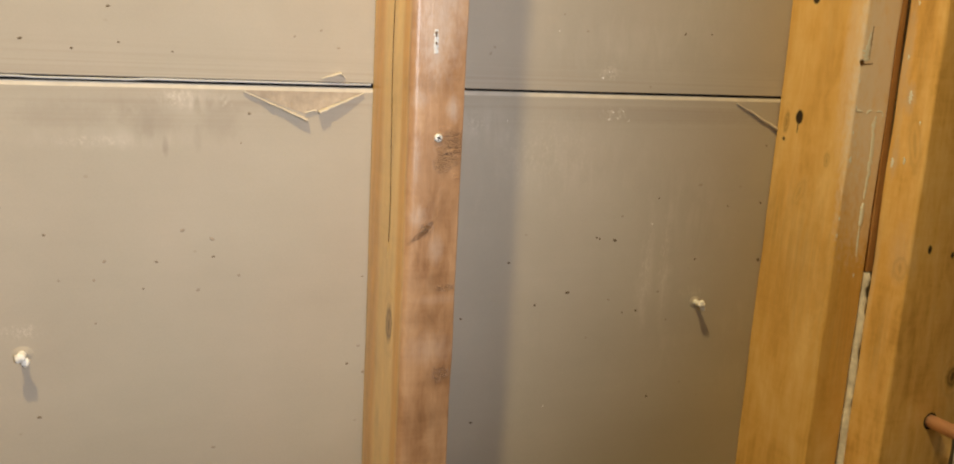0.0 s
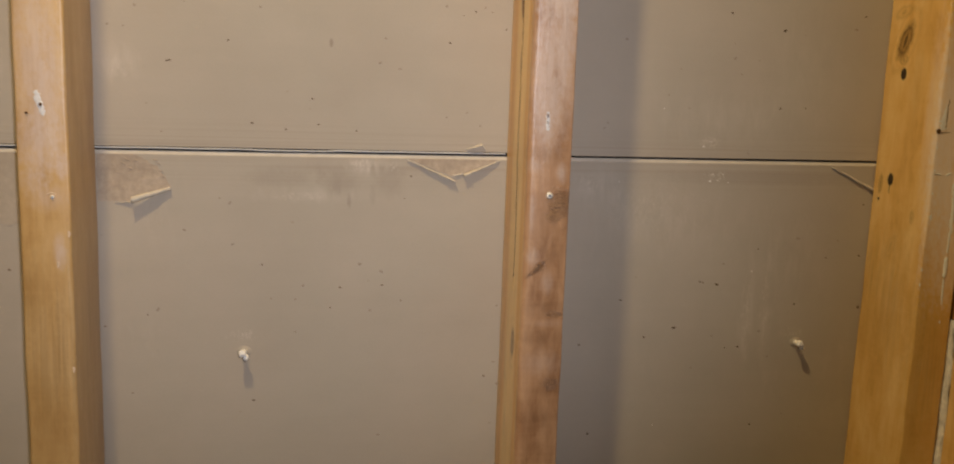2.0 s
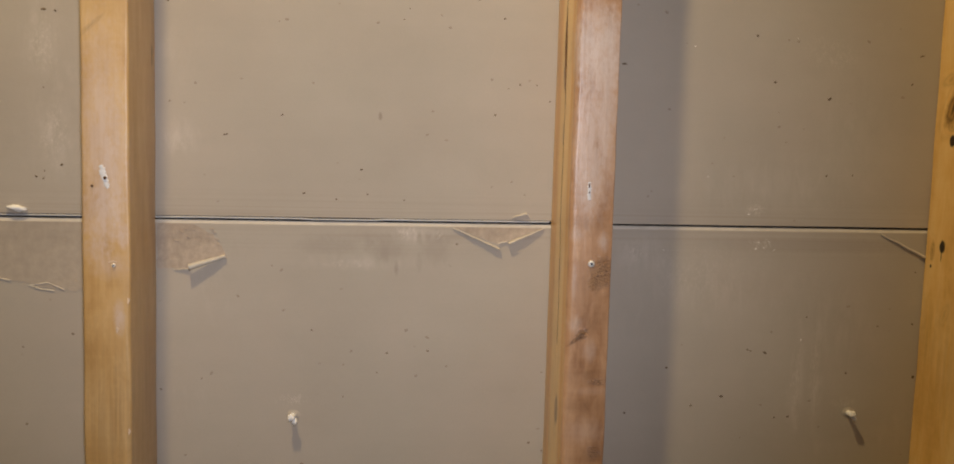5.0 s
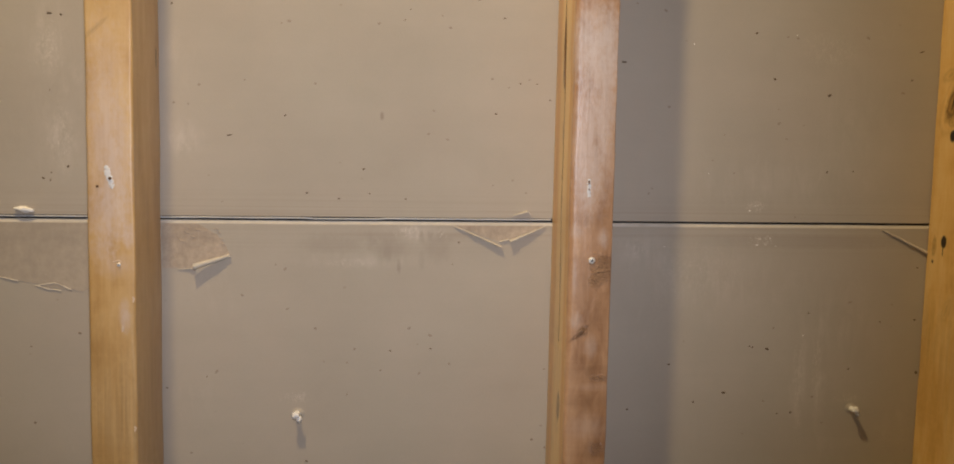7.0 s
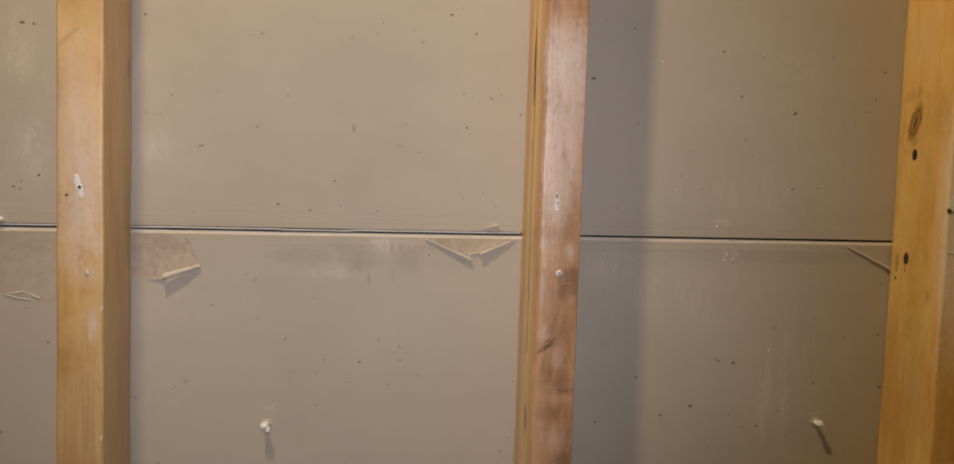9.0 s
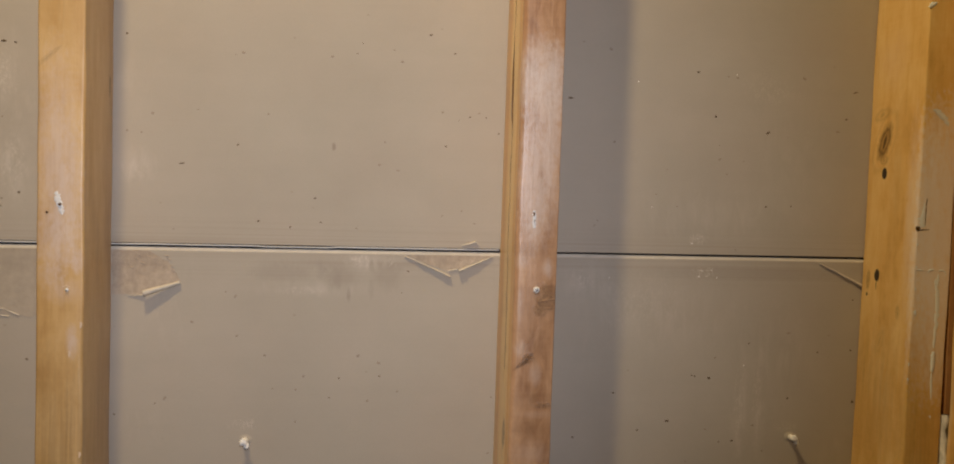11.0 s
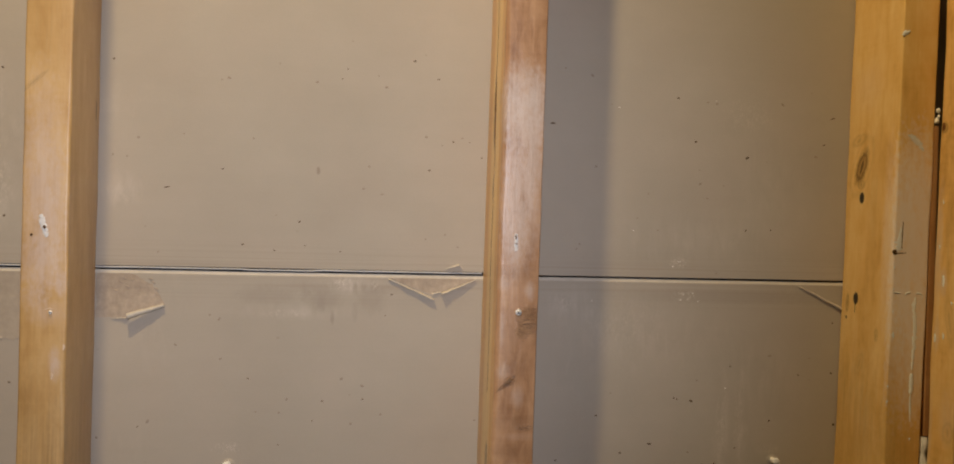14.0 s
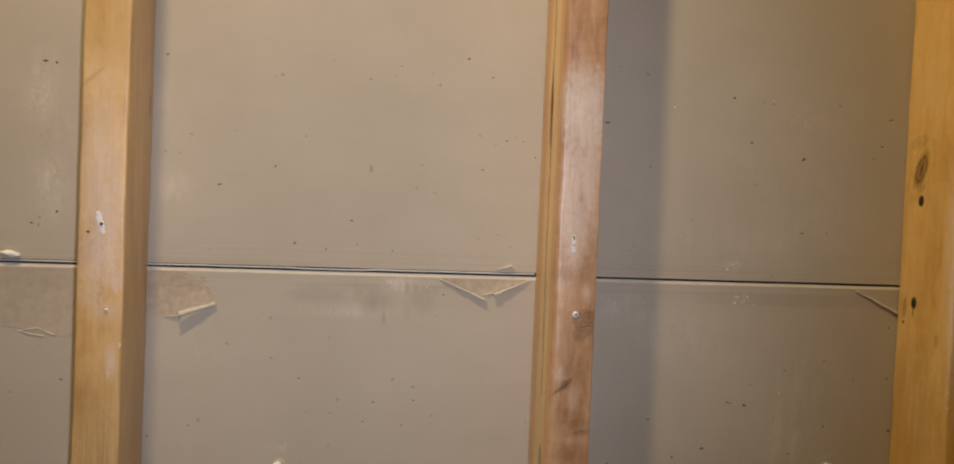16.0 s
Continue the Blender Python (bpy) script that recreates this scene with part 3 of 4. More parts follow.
# ---------------------------------------------------------------- torn paper
def slab(points, y, thick, jag=0.0008, seed=0.0, every=0.003):
    """A thin patch lying on the plane y, with a ragged outline through points (x, z)."""
    out = []
    for i, (x, z) in enumerate(points):
        x1, z1 = points[(i + 1) % len(points)]
        n = max(1, int(math.hypot(x1 - x, z1 - z) / every))
        for k in range(n):
            u = k / n
            px, pz = x + (x1 - x) * u, z + (z1 - z) * u
            out.append((px + jag * noise.noise((px * 330, pz * 330, seed)), pz + jag * noise.noise((px * 330, pz * 330, seed + 9))))
    bm = bmesh.new()
    f = bm.faces.new([bm.verts.new((x, y, z)) for x, z in out])
    g = bmesh.ops.extrude_face_region(bm, geom=[f])
    bmesh.ops.translate(bm, vec=(0, -thick, 0), verts=[v for v in g["geom"] if isinstance(v, bmesh.types.BMVert)])
    return bm


def roll_bm(a, b, ra, rb, turns=1.35, lift=0.0, seed=0.0):
    """Paper rolled up along the line from a to b on the wall, the end a standing off by lift."""
    a, b = Vector((a[0], D, a[1])), Vector((b[0], D, b[1]))
    side = (b - a).normalized().cross(Vector((0, 1, 0)))
    if side.z > 0:
        side = -side
    rows = []
    for i in range(19):
        u = i / 18
        r = (ra + (rb - ra) * u) * (1 + 0.28 * noise.noise((u * 6, seed, 1)) + 0.14 * noise.noise((u * 17, seed, 5)))
        c = a.lerp(b, u) + Vector((0, -r - lift * (1 - u), 0)) + side * (0.0007 * noise.noise((u * 4, seed, 9)))
        row = []
        for k in range(27):
            ang = -math.pi / 2 + turns * 2 * math.pi * k / 26
            q = r * (1 - 0.33 * k / 26) * (1 + 0.12 * noise.noise((u * 8, k * 0.35, seed)))
            e = 0.0012 * noise.noise((k * 0.5, seed, 3)) if i in (0, 18) else 0
            row.append(c + side * (q * math.cos(ang)) + Vector((0, -q * math.sin(ang), 0)) + (b - a).normalized() * e)
        rows.append(row)
    return grid_mesh(rows)[0]


def flap_bm(a, b, w0, w1, droop=0.3, seed=0.0):
    """A narrow tongue of paper standing off the wall along the line a to b, w0 to w1 wide, its free edge curling over."""
    a, b = Vector((a[0], D, a[1])), Vector((b[0], D, b[1]))
    side = (b - a).normalized().cross(Vector((0, 1, 0)))
    if side.z > 0:
        side = -side
    rows = []
    for i in range(25):
        u = i / 24
        w = (w0 + (w1 - w0) * u) * (1 + 0.28 * noise.noise((u * 6, seed, 2)) + 0.22 * noise.noise((u * 21, seed, 7)))
        row = []
        for k in range(8):
            v = k / 7
            row.append(a.lerp(b, u) + Vector((0, -w * math.sin(v * 1.75) / 0.98, 0)) + side * (droop * w * (v ** 2)) + Vector((0, 0, 0.0004 * noise.noise((u * 9, v * 2, seed)))))
        rows.append(row)
    return grid_mesh(rows)[0]


def thicken(ob, t=0.0003):
    m = ob.modifiers.new("thickness", "SOLIDIFY")
    m.thickness, m.offset = t, 0
    return ob


def tear(at, label):
    return thing("torn_paper", at, label, "torn paper", "torn places in the board paper")


def child(name, bm, mat, owner, label="", smooth=False):
    """A part given in world places."""
    bmesh.ops.translate(bm, vec=-owner.matrix_world.translation, verts=bm.verts)
    return part(name, bm, mat, owner, label, smooth)


t1 = tear((-0.357, D, 1.17), "torn brown board paper with a rolled-up cream strip")
child("bared_layer", slab([(-0.386, 1.1943), (-0.354, 1.1944), (-0.335, 1.184), (-0.323, 1.165), (-0.357, 1.153), (-0.38, 1.152), (-0.386, 1.153)], D, 0.00025, jag=0.0016, seed=1), BARED, t1)
thicken(child("rolled_strip", roll_bm((-0.3565, 1.1545), (-0.324, 1.1645), 0.0031, 0.0019, lift=0.0034, seed=2), CURL, t1, "cream rolled paper strip", True))
thicken(child("frayed_end", flap_bm((-0.372, 1.1515), (-0.3555, 1.1525), 0.0006, 0.0026, 0.20, 5.0), CURL, t1, "", True))
for i, (x, z) in enumerate(((-0.364, 1.1865), (-0.335, 1.187), (-0.3325, 1.181), (-0.354, 1.190), (-0.337, 1.1905), (-0.369, 1.179), (-0.3615, 1.1905), (-0.331, 1.176), (-0.3585, 1.183))):
    thicken(child("shred", flap_bm((x - 0.002, z + 0.0012 * math.cos(i)), (x + 0.0025, z - 0.0012), 0.0003, 0.0008, 0.8, i + 0.5), BARED, t1, "", True))

t2 = tear((-0.068, D, 1.185), "torn board paper hanging in two cream tongues")
child("bared_layer", slab([(-0.112, 1.1942), (-0.027, 1.1944), (-0.060, 1.181), (-0.0705, 1.1785)], D, 0.0003, seed=4), BARED, t2)
thicken(child("tongue", flap_bm((-0.113, 1.1938), (-0.0675, 1.1748), 0.0014, 0.0046, 0.40, 7.0), CURL, t2, "cream paper tongue", True))
thicken(child("tongue", flap_bm((-0.026, 1.1943), (-0.0605, 1.1805), 0.0017, 0.0058, 0.34, 12.0), CURL, t2, "cream paper tongue", True))
thicken(child("shred", flap_bm((-0.070, 1.1795), (-0.061, 1.1815), 0.0016, 0.0014, 0.5, 3.0), CURL, t2, "", True))

t3 = tear((-0.048, D, 1.206), "small crescent of paper lifting above the joint")
thicken(child("lifted_edge", flap_bm((-0.057, 1.2042), (-0.0435, 1.2092), 0.0010, 0.0042, 0.4, 21.0), CURL, t3, "", True))
thicken(child("lifted_tip", flap_bm((-0.0435, 1.2092), (-0.0395, 1.2045), 0.0028, 0.0006, 0.4, 22.0), CURL, t3, "", True))

t4 = tear((0.34, D, 1.183), "long paper lip creased beside the amber stud")
child("bared_layer", slab([(0.318, 1.1935), (0.3635, 1.1935), (0.3635, 1.171)], D, 0.0003, seed=6), PAPER_LOW, t4)
thicken(child("lip", roll_bm((0.3645, 1.1700), (0.3165, 1.1928), 0.0015, 0.0007, seed=15.0), CURL, t4, "", True))

t5 = tear((-0.49, D, 1.165), "dark scraped board paper with frayed white edges")
child("bared_layer", slab([(-0.60, 1.1940), (-0.43, 1.1940), (-0.43, 1.133), (-0.469, 1.131), (-0.499, 1.137), (-0.517, 1.141), (-0.56, 1.145), (-0.60, 1.14)], D, 0.0003, jag=0.003, seed=8), TORN, t5)
for i, (p, q) in enumerate((((-0.498, 1.1362), (-0.483, 1.1388)), ((-0.483, 1.1388), (-0.468, 1.1325)), ((-0.500, 1.1362), (-0.487, 1.1325)), ((-0.487, 1.1325), (-0.477, 1.1315)), ((-0.533, 1.1445), (-0.515, 1.1405)))):
    thicken(child("frayed_edge", flap_bm(p, q, 0.0005, 0.0010, 0.8, 30.0 + i), CURL, t5, "", True))


def crumb_bm(r, seed, squash=(1, 1, 1)):
    bm = bmesh.new()
    bmesh.ops.create_icosphere(bm, subdivisions=3, radius=1)
    for v in bm.verts:
        k = 1 + 0.35 * noise.noise(v.co * 1.6 + Vector((seed, 0, 0))) + 0.16 * noise.noise(v.co * 4 + Vector((0, seed, 0)))
        v.co = Vector((v.co.x * squash[0], v.co.y * squash[1], v.co.z * squash[2])) * r * k
    return bm


scrap = mesh_object("paper_scrap", crumb_bm(0.006, 4.0, (1.35, 0.5, 0.42)), PLASTER, smooth=True)
scrap.matrix_world = pose(-0.508, D - 0.002, 1.2062, 0, 8, 0)
tagged(scrap, "crumpled white paper scrap caught in the board joint", "scrap")


# ---------------------------------------------------------------- screw tips that come through the board
def screw_tip(x, z, turn, seed):
    ob = thing("screw_tip", (x, D, z), "steel screw tip pushed through the board with white plaster crumbs", "screw", "screw tips in the board")
    bm = bmesh.new()
    bmesh.ops.create_cone(bm, cap_ends=True, segments=14, radius1=0.0027, radius2=0.0019, depth=0.013, matrix=Matrix.Translation((0, -0.0060, 0)) @ Matrix.Rotation(radians(90), 4, "X"))
    part("shank", bm, STEEL, ob, "steel shank", True)
    rows = []
    for i in range(60):
        a, y = i * 0.7, -0.0005 - i * 0.00018
        r = 0.0025 - i * 0.000011
        rows.append([(r * math.cos(a), y, r * math.sin(a)), ((r + 0.0006) * math.cos(a), y - 0.0002, (r + 0.0006) * math.sin(a)), (r * math.cos(a), y - 0.0005, r * math.sin(a))])
    part("thread", grid_mesh(rows)[0], STEEL, ob, "", True)
    bm = crumb_bm(0.0036, seed, (0.95, 0.7, 0.95))
    bmesh.ops.translate(bm, vec=(-0.0012, -0.0115, 0.0012), verts=bm.verts)
    part("plaster_crumb", bm, PLASTER, ob, "white plaster crumb", True)
    bm = crumb_bm(0.0032, seed + 4, (0.75, 0.8, 1.0))
    bmesh.ops.translate(bm, vec=(0.0022 * turn, -0.0095, -0.0030), verts=bm.verts)
    part("plaster_crumb", bm, PLASTER, ob, "white plaster crumb", True)
    rows = []
    for i in range(4):
        r, h = (0.0070, 0.0052, 0.0036, 0.0020)[i], (0.0, 0.0004, 0.0011, 0.0018)[i]
        rows.append([((r * (1 + 0.2 * noise.noise((k, i, seed)))) * math.cos(k * math.pi / 12), -h, (r * 0.8) * math.sin(k * math.pi / 12)) for k in range(24)])
    part("burst_paper", grid_mesh(rows, closed=True)[0], PAPER_LOW, ob, "bulged board paper", True)
    return ob


screw_tip(-0.2615, 1.0130, 1, 1.0)
screw_tip(0.2915, 1.0115, 1, 7.0)


# ---------------------------------------------------------------- marks on the studs
def ribbon_bm(points, y, thick=0.0004, seed=0.0, wob=0.75):
    """A run of paint on a face at y: points are (x, z, half width), from end to end."""
    rows = []
    n = 10 * (len(points) - 1)
    for i in range(n + 1):
        u = i / 10
        k = min(int(u), len(points) - 2)
        p, q, f = points[k], points[k + 1], u - k
        x, z, w = (p[j] + (q[j] - p[j]) * f for j in range(3))
        ex, ez = q[0] - p[0], q[1] - p[1]
        ln = math.hypot(ex, ez)
        nx, nz = -ez / ln, ex / ln
        w *= max(0.12, 1 + wob * noise.noise((i * 0.9, seed, 0)) + 0.5 * wob * noise.noise((i * 2.3, seed, 4)))
        off = w * 0.7 * noise.noise((i * 0.35, seed, 6))
        rows.append([(x + nx * (w * c + off), y - thick * h, z + nz * (w * c + off)) for c, h in ((-1, -0.5), (-0.6, 0.8), (0, 1), (0.6, 0.8), (1, -0.5))])
    return grid_mesh(rows)[0]


def on_stud(ob, bm, mat, name, label=""):
    bmesh.ops.translate(bm, vec=-ob.matrix_world.translation, verts=bm.verts)
    return part(name, bm, mat, ob, label, True)


def hole_bm(x, z, r, y=-0.0002, tall=1.0):
    """A ragged-edged pit: a dished disc."""
    rows = []
    for q, h in ((1.25, 0.0), (1.0, 0.0006), (0.7, -0.0001), (0.05, -0.0001)):
        rows.append([(x + r * q * math.cos(k * math.pi / 8) * (1 + 0.15 * noise.noise((k, r * 999, z * 50))), y - h, z + tall * r * q * math.sin(k * math.pi / 8)) for k in range(16)])
    return grid_mesh(rows, closed=True)[0]


def screw(x, z, r, label):
    ob = thing("screw", (x, 0, z), label, "screw", "screws in the studs")
    bm = bmesh.new()
    bmesh.ops.create_cone(bm, cap_ends=True, segments=20, radius1=r, radius2=r * 0.72, depth=0.0012, matrix=Matrix.Translation((0, -0.0007, 0)) @ Matrix.Rotation(radians(90), 4, "X"))
    part("head", bm, STEEL, ob, "bright zinc head", True)
    for i in range(2):
        # thin bars on the head, coloured as the shade in a cross recess
        bm = box(-r * 0.55, r * 0.55, -0.00145, -0.00125, -r * 0.12, r * 0.12)
        bmesh.ops.rotate(bm, cent=(0, 0, 0), matrix=Matrix.Rotation(radians(30 + 90 * i), 3, "Y"), verts=bm.verts)
        part("recess", bm, DARK, ob, "recess painted as a dark shade")
    return ob


screw(0.0010, 1.1705, 0.0031, "bright zinc screw head sunk in the reddish stud")
screw(-0.3995, 1.1655, 0.0017, "small screw head in the pale stud")
on_stud(left_stud, ribbon_bm([(-0.4088, 1.2478, 0.0012), (-0.4078, 1.2435, 0.0029), (-0.4066, 1.2385, 0.0030), (-0.4052, 1.2345, 0.0026), (-0.4042, 1.2310, 0.0024), (-0.4038, 1.2285, 0.0009)], 0.0, 0.0003, 1, 0.9), DUSTY, "paint_dab", "white paint dab")
on_stud(left_stud, hole_bm(-0.4056, 1.2372, 0.0011, -0.0006), SPLIT_SHADE, "screw_hole", "dark screw hole")
on_stud(left_stud, hole_bm(-0.4160, 1.2305, 0.0009), SPLIT_SHADE, "nail_hole", "dark nail hole")
on_stud(left_stud, ribbon_bm([(-0.404, 1.1675, 0.0003), (-0.400, 1.1690, 0.0007), (-0.3970, 1.1675, 0.0003)], 0.0, seed=8), SCUFF, "scuff", "pale scuff")
for x, z in ((-0.3885, 1.1365), (-0.3885, 1.026), (-0.3975, 1.112)):
    on_stud(left_stud, ribbon_bm([(x, z + 0.002, 0.0006), (x + 0.0005, z, 0.0013), (x, z - 0.003, 0.0005)], 0.0, 0.0003, z), SCUFF, "scuff", "pale scuff")
on_stud(mid_stud, ribbon_bm([(-0.0030, 1.2415, 0.0018), (-0.0028, 1.234, 0.0022), (-0.0024, 1.226, 0.0016)], 0.0, 0.0003, 3), DUSTY, "paint_dab", "white paint dab")
on_stud(mid_stud, hole_bm(-0.0030, 1.2385, 0.0006, -0.0004, 2.6), SPLIT_SHADE, "staple_hole", "dark staple slot")
on_stud(mid_stud, hole_bm(-0.0028, 1.2325, 0.0004, -0.0004, 2.0), SPLIT_SHADE, "staple_hole", "dark staple slot")

for x, z, rr, turn, k in ((-0.0085, 1.1055, 0.0052, -40, 3.0), (0.012, 1.161, 0.0040, 0, 6.0)):
    bm = crumb_bm(rr, k, (1.4, 0.09, 0.4))
    bmesh.ops.rotate(bm, cent=(0, 0, 0), matrix=Matrix.Rotation(radians(turn), 3, "Y"), verts=bm.verts)
    bmesh.ops.translate(bm, vec=(x, 0.0, z), verts=bm.verts)
    on_stud(mid_stud, bm, PINE_M, "burr", "raised knotty burr")
rnd = random.Random(5)
for i in range(26):
    x, z, ln = rnd.uniform(0.003, 0.0165), rnd.uniform(1.142, 1.178), rnd.uniform(0.002, 0.005)
    if math.hypot(x - 0.001, z - 1.1705) > 0.006:
        on_stud(mid_stud, ribbon_bm([(x - ln / 2, z + rnd.uniform(-0.001, 0.001), 0.0002), (x, z, rnd.uniform(0.0004, 0.0008)), (x + ln / 2, z + rnd.uniform(-0.001, 0.001), 0.0002)], 0.0, 0.0003, i * 1.7), PINE_M, "splinter", "torn wood fibre")

R = right_stud
on_stud(R, ribbon_bm([(0.3895, 1.190, 0.0010), (0.3885, 1.178, 0.0017), (0.3898, 1.160, 0.0025), (0.3890, 1.142, 0.0022), (0.3880, 1.120, 0.0009)], 0.0, seed=2), PAINT, "paint_run", "white paint run")
on_stud(R, ribbon_bm([(0.3880, 1.1165, 0.0012), (0.3878, 1.113, 0.0026), (0.3873, 1.100, 0.0026), (0.3870, 1.0965, 0.0012)], 0.0, 0.0009, 4), PAINT, "paint_run", "white paint run")
on_stud(R, ribbon_bm([(0.3868, 1.0955, 0.0006), (0.3868, 1.083, 0.0014), (0.3872, 1.070, 0.0005)], 0.0, seed=6), PAINT, "paint_run", "white paint run")
on_stud(R, ribbon_bm([(0.3665, 1.1942, 0.0004), (0.370, 1.1940, 0.0008), (0.3735, 1.1938, 0.0003)], 0.0, seed=7), PAINT, "paint_dab", "white paint dab")
on_stud(R, ribbon_bm([(0.3785, 1.1915, 0.0005), (0.3805, 1.1940, 0.0011), (0.3840, 1.1945, 0.0006)], 0.0, seed=9), PAINT, "paint_dab", "white paint dab")
on_stud(R, ribbon_bm([(0.3890, 1.1930, 0.0004), (0.3925, 1.1940, 0.0010), (0.3965, 1.1925, 0.0005), (0.3968, 1.1890, 0.0003)], 0.0, seed=10), PAINT, "paint_dab", "white paint dab")
on_stud(R, ribbon_bm([(0.3872, 1.1860, 0.0005), (0.3868, 1.1825, 0.0016), (0.3874, 1.1790, 0.0006)], 0.0, seed=12), PAINT, "paint_dab", "white paint dab")
on_stud(R, ribbon_bm([(0.3870, 1.0550, 0.0004), (0.3872, 1.0535, 0.0010), (0.3870, 1.0520, 0.0004)], 0.0, seed=14), PAINT, "paint_dab", "white paint dab")
on_stud(R, ribbon_bm([(0.3725, 1.2575, 0.0006), (0.3715, 1.248, 0.0022), (0.3708, 1.241, 0.0036), (0.3706, 1.2345, 0.0034)], 0.0, 0.0003, 11), PAINT, "bared_splinter", "pale splintered wood")
on_stud(R, ribbon_bm([(0.3745, 1.262, 0.0003), (0.3738, 1.248, 0.0006), (0.3735, 1.236, 0.0003)], 0.0, 0.0003, 13), SPLIT_SHADE, "split_line", "dark split")
# brown disc that paints the notch's shadow
on_stud(R, hole_bm(0.3662, 1.2335, 0.0020, -0.0002, 0.8), SPLIT_SHADE, "notch", "notch in the edge, its shade painted brown")
on_stud(R, ribbon_bm([(0.3650, 1.231, 0.0004), (0.3700, 1.2318, 0.0006), (0.3785, 1.2325, 0.0003)], 0.0, 0.0003, 17), SPLIT_SHADE, "split_line", "dark split")
on_stud(R, ribbon_bm([(0.3685, 1.4405, 0.0012), (0.3715, 1.4435, 0.0026), (0.3760, 1.4455, 0.0008)], 0.0, seed=19), PAINT, "paint_dab", "white paint dab")
on_stud(R, ribbon_bm([(0.3770, 1.3460, 0.0006), (0.3830, 1.3430, 0.0030), (0.3890, 1.3375, 0.0028), (0.3935, 1.3310, 0.0008)], 0.0, 0.0001, 41), DUSTY, "paint_dab", "white paint dab")
for x, z, r in ((0.3672, 1.1535, 0.0014), (0.3630, 1.104, 0.0008), (0.3625, 1.0895, 0.0008), (0.3665, 1.218, 0.0007), (0.3664, 1.197, 0.0006), (0.3663, 1.176, 0.0006)):
    on_stud(R, ribbon_bm([(x, z + r * 2, r * 0.4), (x + 0.0003, z, r), (x, z - r * 2, r * 0.4)], -0.0002, 0.0004, x * 99 + z), PAINT, "paint_dab", "white paint dab")

# ---------------------------------------------------------------- the corner: shim, filler, crumbs, pipes
shim = mesh_object("cedar_shim", box(0.4028, 0.4100, 0.0012, 0.07, 1.055, 1.356, 0.0006), wood("red_cedar", (0.54, 0.31, 0.15), (0.43, 0.22, 0.09), (0.30, 0.14, 0.05), 22))
tagged(shim, "thin reddish wooden shim wedged between two studs", "shim")
rows = []
for i in range(90):
    z = 0.60 + 0.455 * i / 89
    b = 0.0016 * math.exp(-((z - 0.915) / 0.008) ** 2)
    rows.append([(0.4036 + (0.0056 + b) * math.cos(a) * (1 + 0.25 * noise.noise((a, z * 60, 1))), 0.010 - (0.0112 + b) * math.sin(a) * (1 + 0.3 * noise.noise((a, z * 90, 7))), z) for a in [math.pi * k / 10 for k in range(11)]])
tagged(mesh_object("joint_filler", grid_mesh(rows)[0], plain("grey_white_filler", (0.80, 0.82, 0.88), 0.9, grain=220, vary=0.25, bump=0.0015), smooth=True), "rough grey-white filler squeezed between two studs", "filler")
for i, (x, z, r) in enumerate(((0.4085, 1.3705, 0.0022), (0.4070, 1.3610, 0.0026), (0.4092, 1.3650, 0.0015), (0.4055, 1.3595, 0.0013))):
    ob = mesh_object("plaster_crumb", crumb_bm(r, i * 3.0, (0.9, 0.9, 1.1)), PLASTER, smooth=True)
    ob.matrix_world = pose(x, 0.001, z)
    tagged(ob, "white plaster crumb lodged between two studs", "crumb", "plaster crumbs between the studs")


def on_corner(y, z, r, stretch, mat, name, label, seed):
    """A dab on the narrow left face of the corner stud."""
    bm = ribbon_bm([(0, z + r * stretch, r * 0.4), (0.0004, z, r), (0, z - r * stretch, r * 0.4)], 0.0, 0.0005, seed)
    bmesh.ops.rotate(bm, cent=(0, 0, 0), matrix=Matrix.Rotation(radians(-90), 3, "Z"), verts=bm.verts)
    bmesh.ops.translate(bm, vec=(0.018 * (z - 1.2) - 0.0002, y + 0.040, 0), verts=bm.verts)
    return part(name, bm, mat, corner, label, True)


for i, (y, z, r, st) in enumerate(((-0.017, 1.207, 0.0022, 2.4), (-0.008, 1.152, 0.0016, 2.6), (-0.030, 1.187, 0.0008, 2.0), (-0.009, 1.239, 0.0010, 2.0), (-0.020, 1.155, 0.0010, 3.0), (-0.012, 1.282, 0.0008, 2.5))):
    on_corner(y, z, r, st, PAINT, "paint_dab", "white paint dab", i * 2.0)
on_corner(-0.007, 1.354, 0.0024, 1.6, plain("rust", (0.16, 0.06, 0.02), 0.9), "nail_head", "rusty nail head", 3.0)

pipe = thing("copper_pipe", (0.4565, -0.040, 0.9275), "bright copper water pipe through the corner stud", "pipe")
bm = bmesh.new()
bmesh.ops.create_cone(bm, cap_ends=True, segments=28, radius1=0.0060, radius2=0.0060, depth=2.77, matrix=Matrix.Translation((0, -1.375, 0)) @ Matrix.Rotation(radians(90), 4, "X"))
part("tube", bm, COPPER, pipe, "", True)
# flat ring coloured as the shade between pipe and hole
rows = []
for r, h in ((0.0078, 0.0), (0.0076, 0.0003), (0.0070, 0.0), (0.0059, -0.0002)):
    rows.append([(r * math.cos(k * math.pi / 14), -h - 0.0003, r * math.sin(k * math.pi / 14)) for k in range(28)])
part("drilled_hole", grid_mesh(rows, closed=True)[0], DARK, pipe, "rim of the drilled hole, its shade painted black", True)
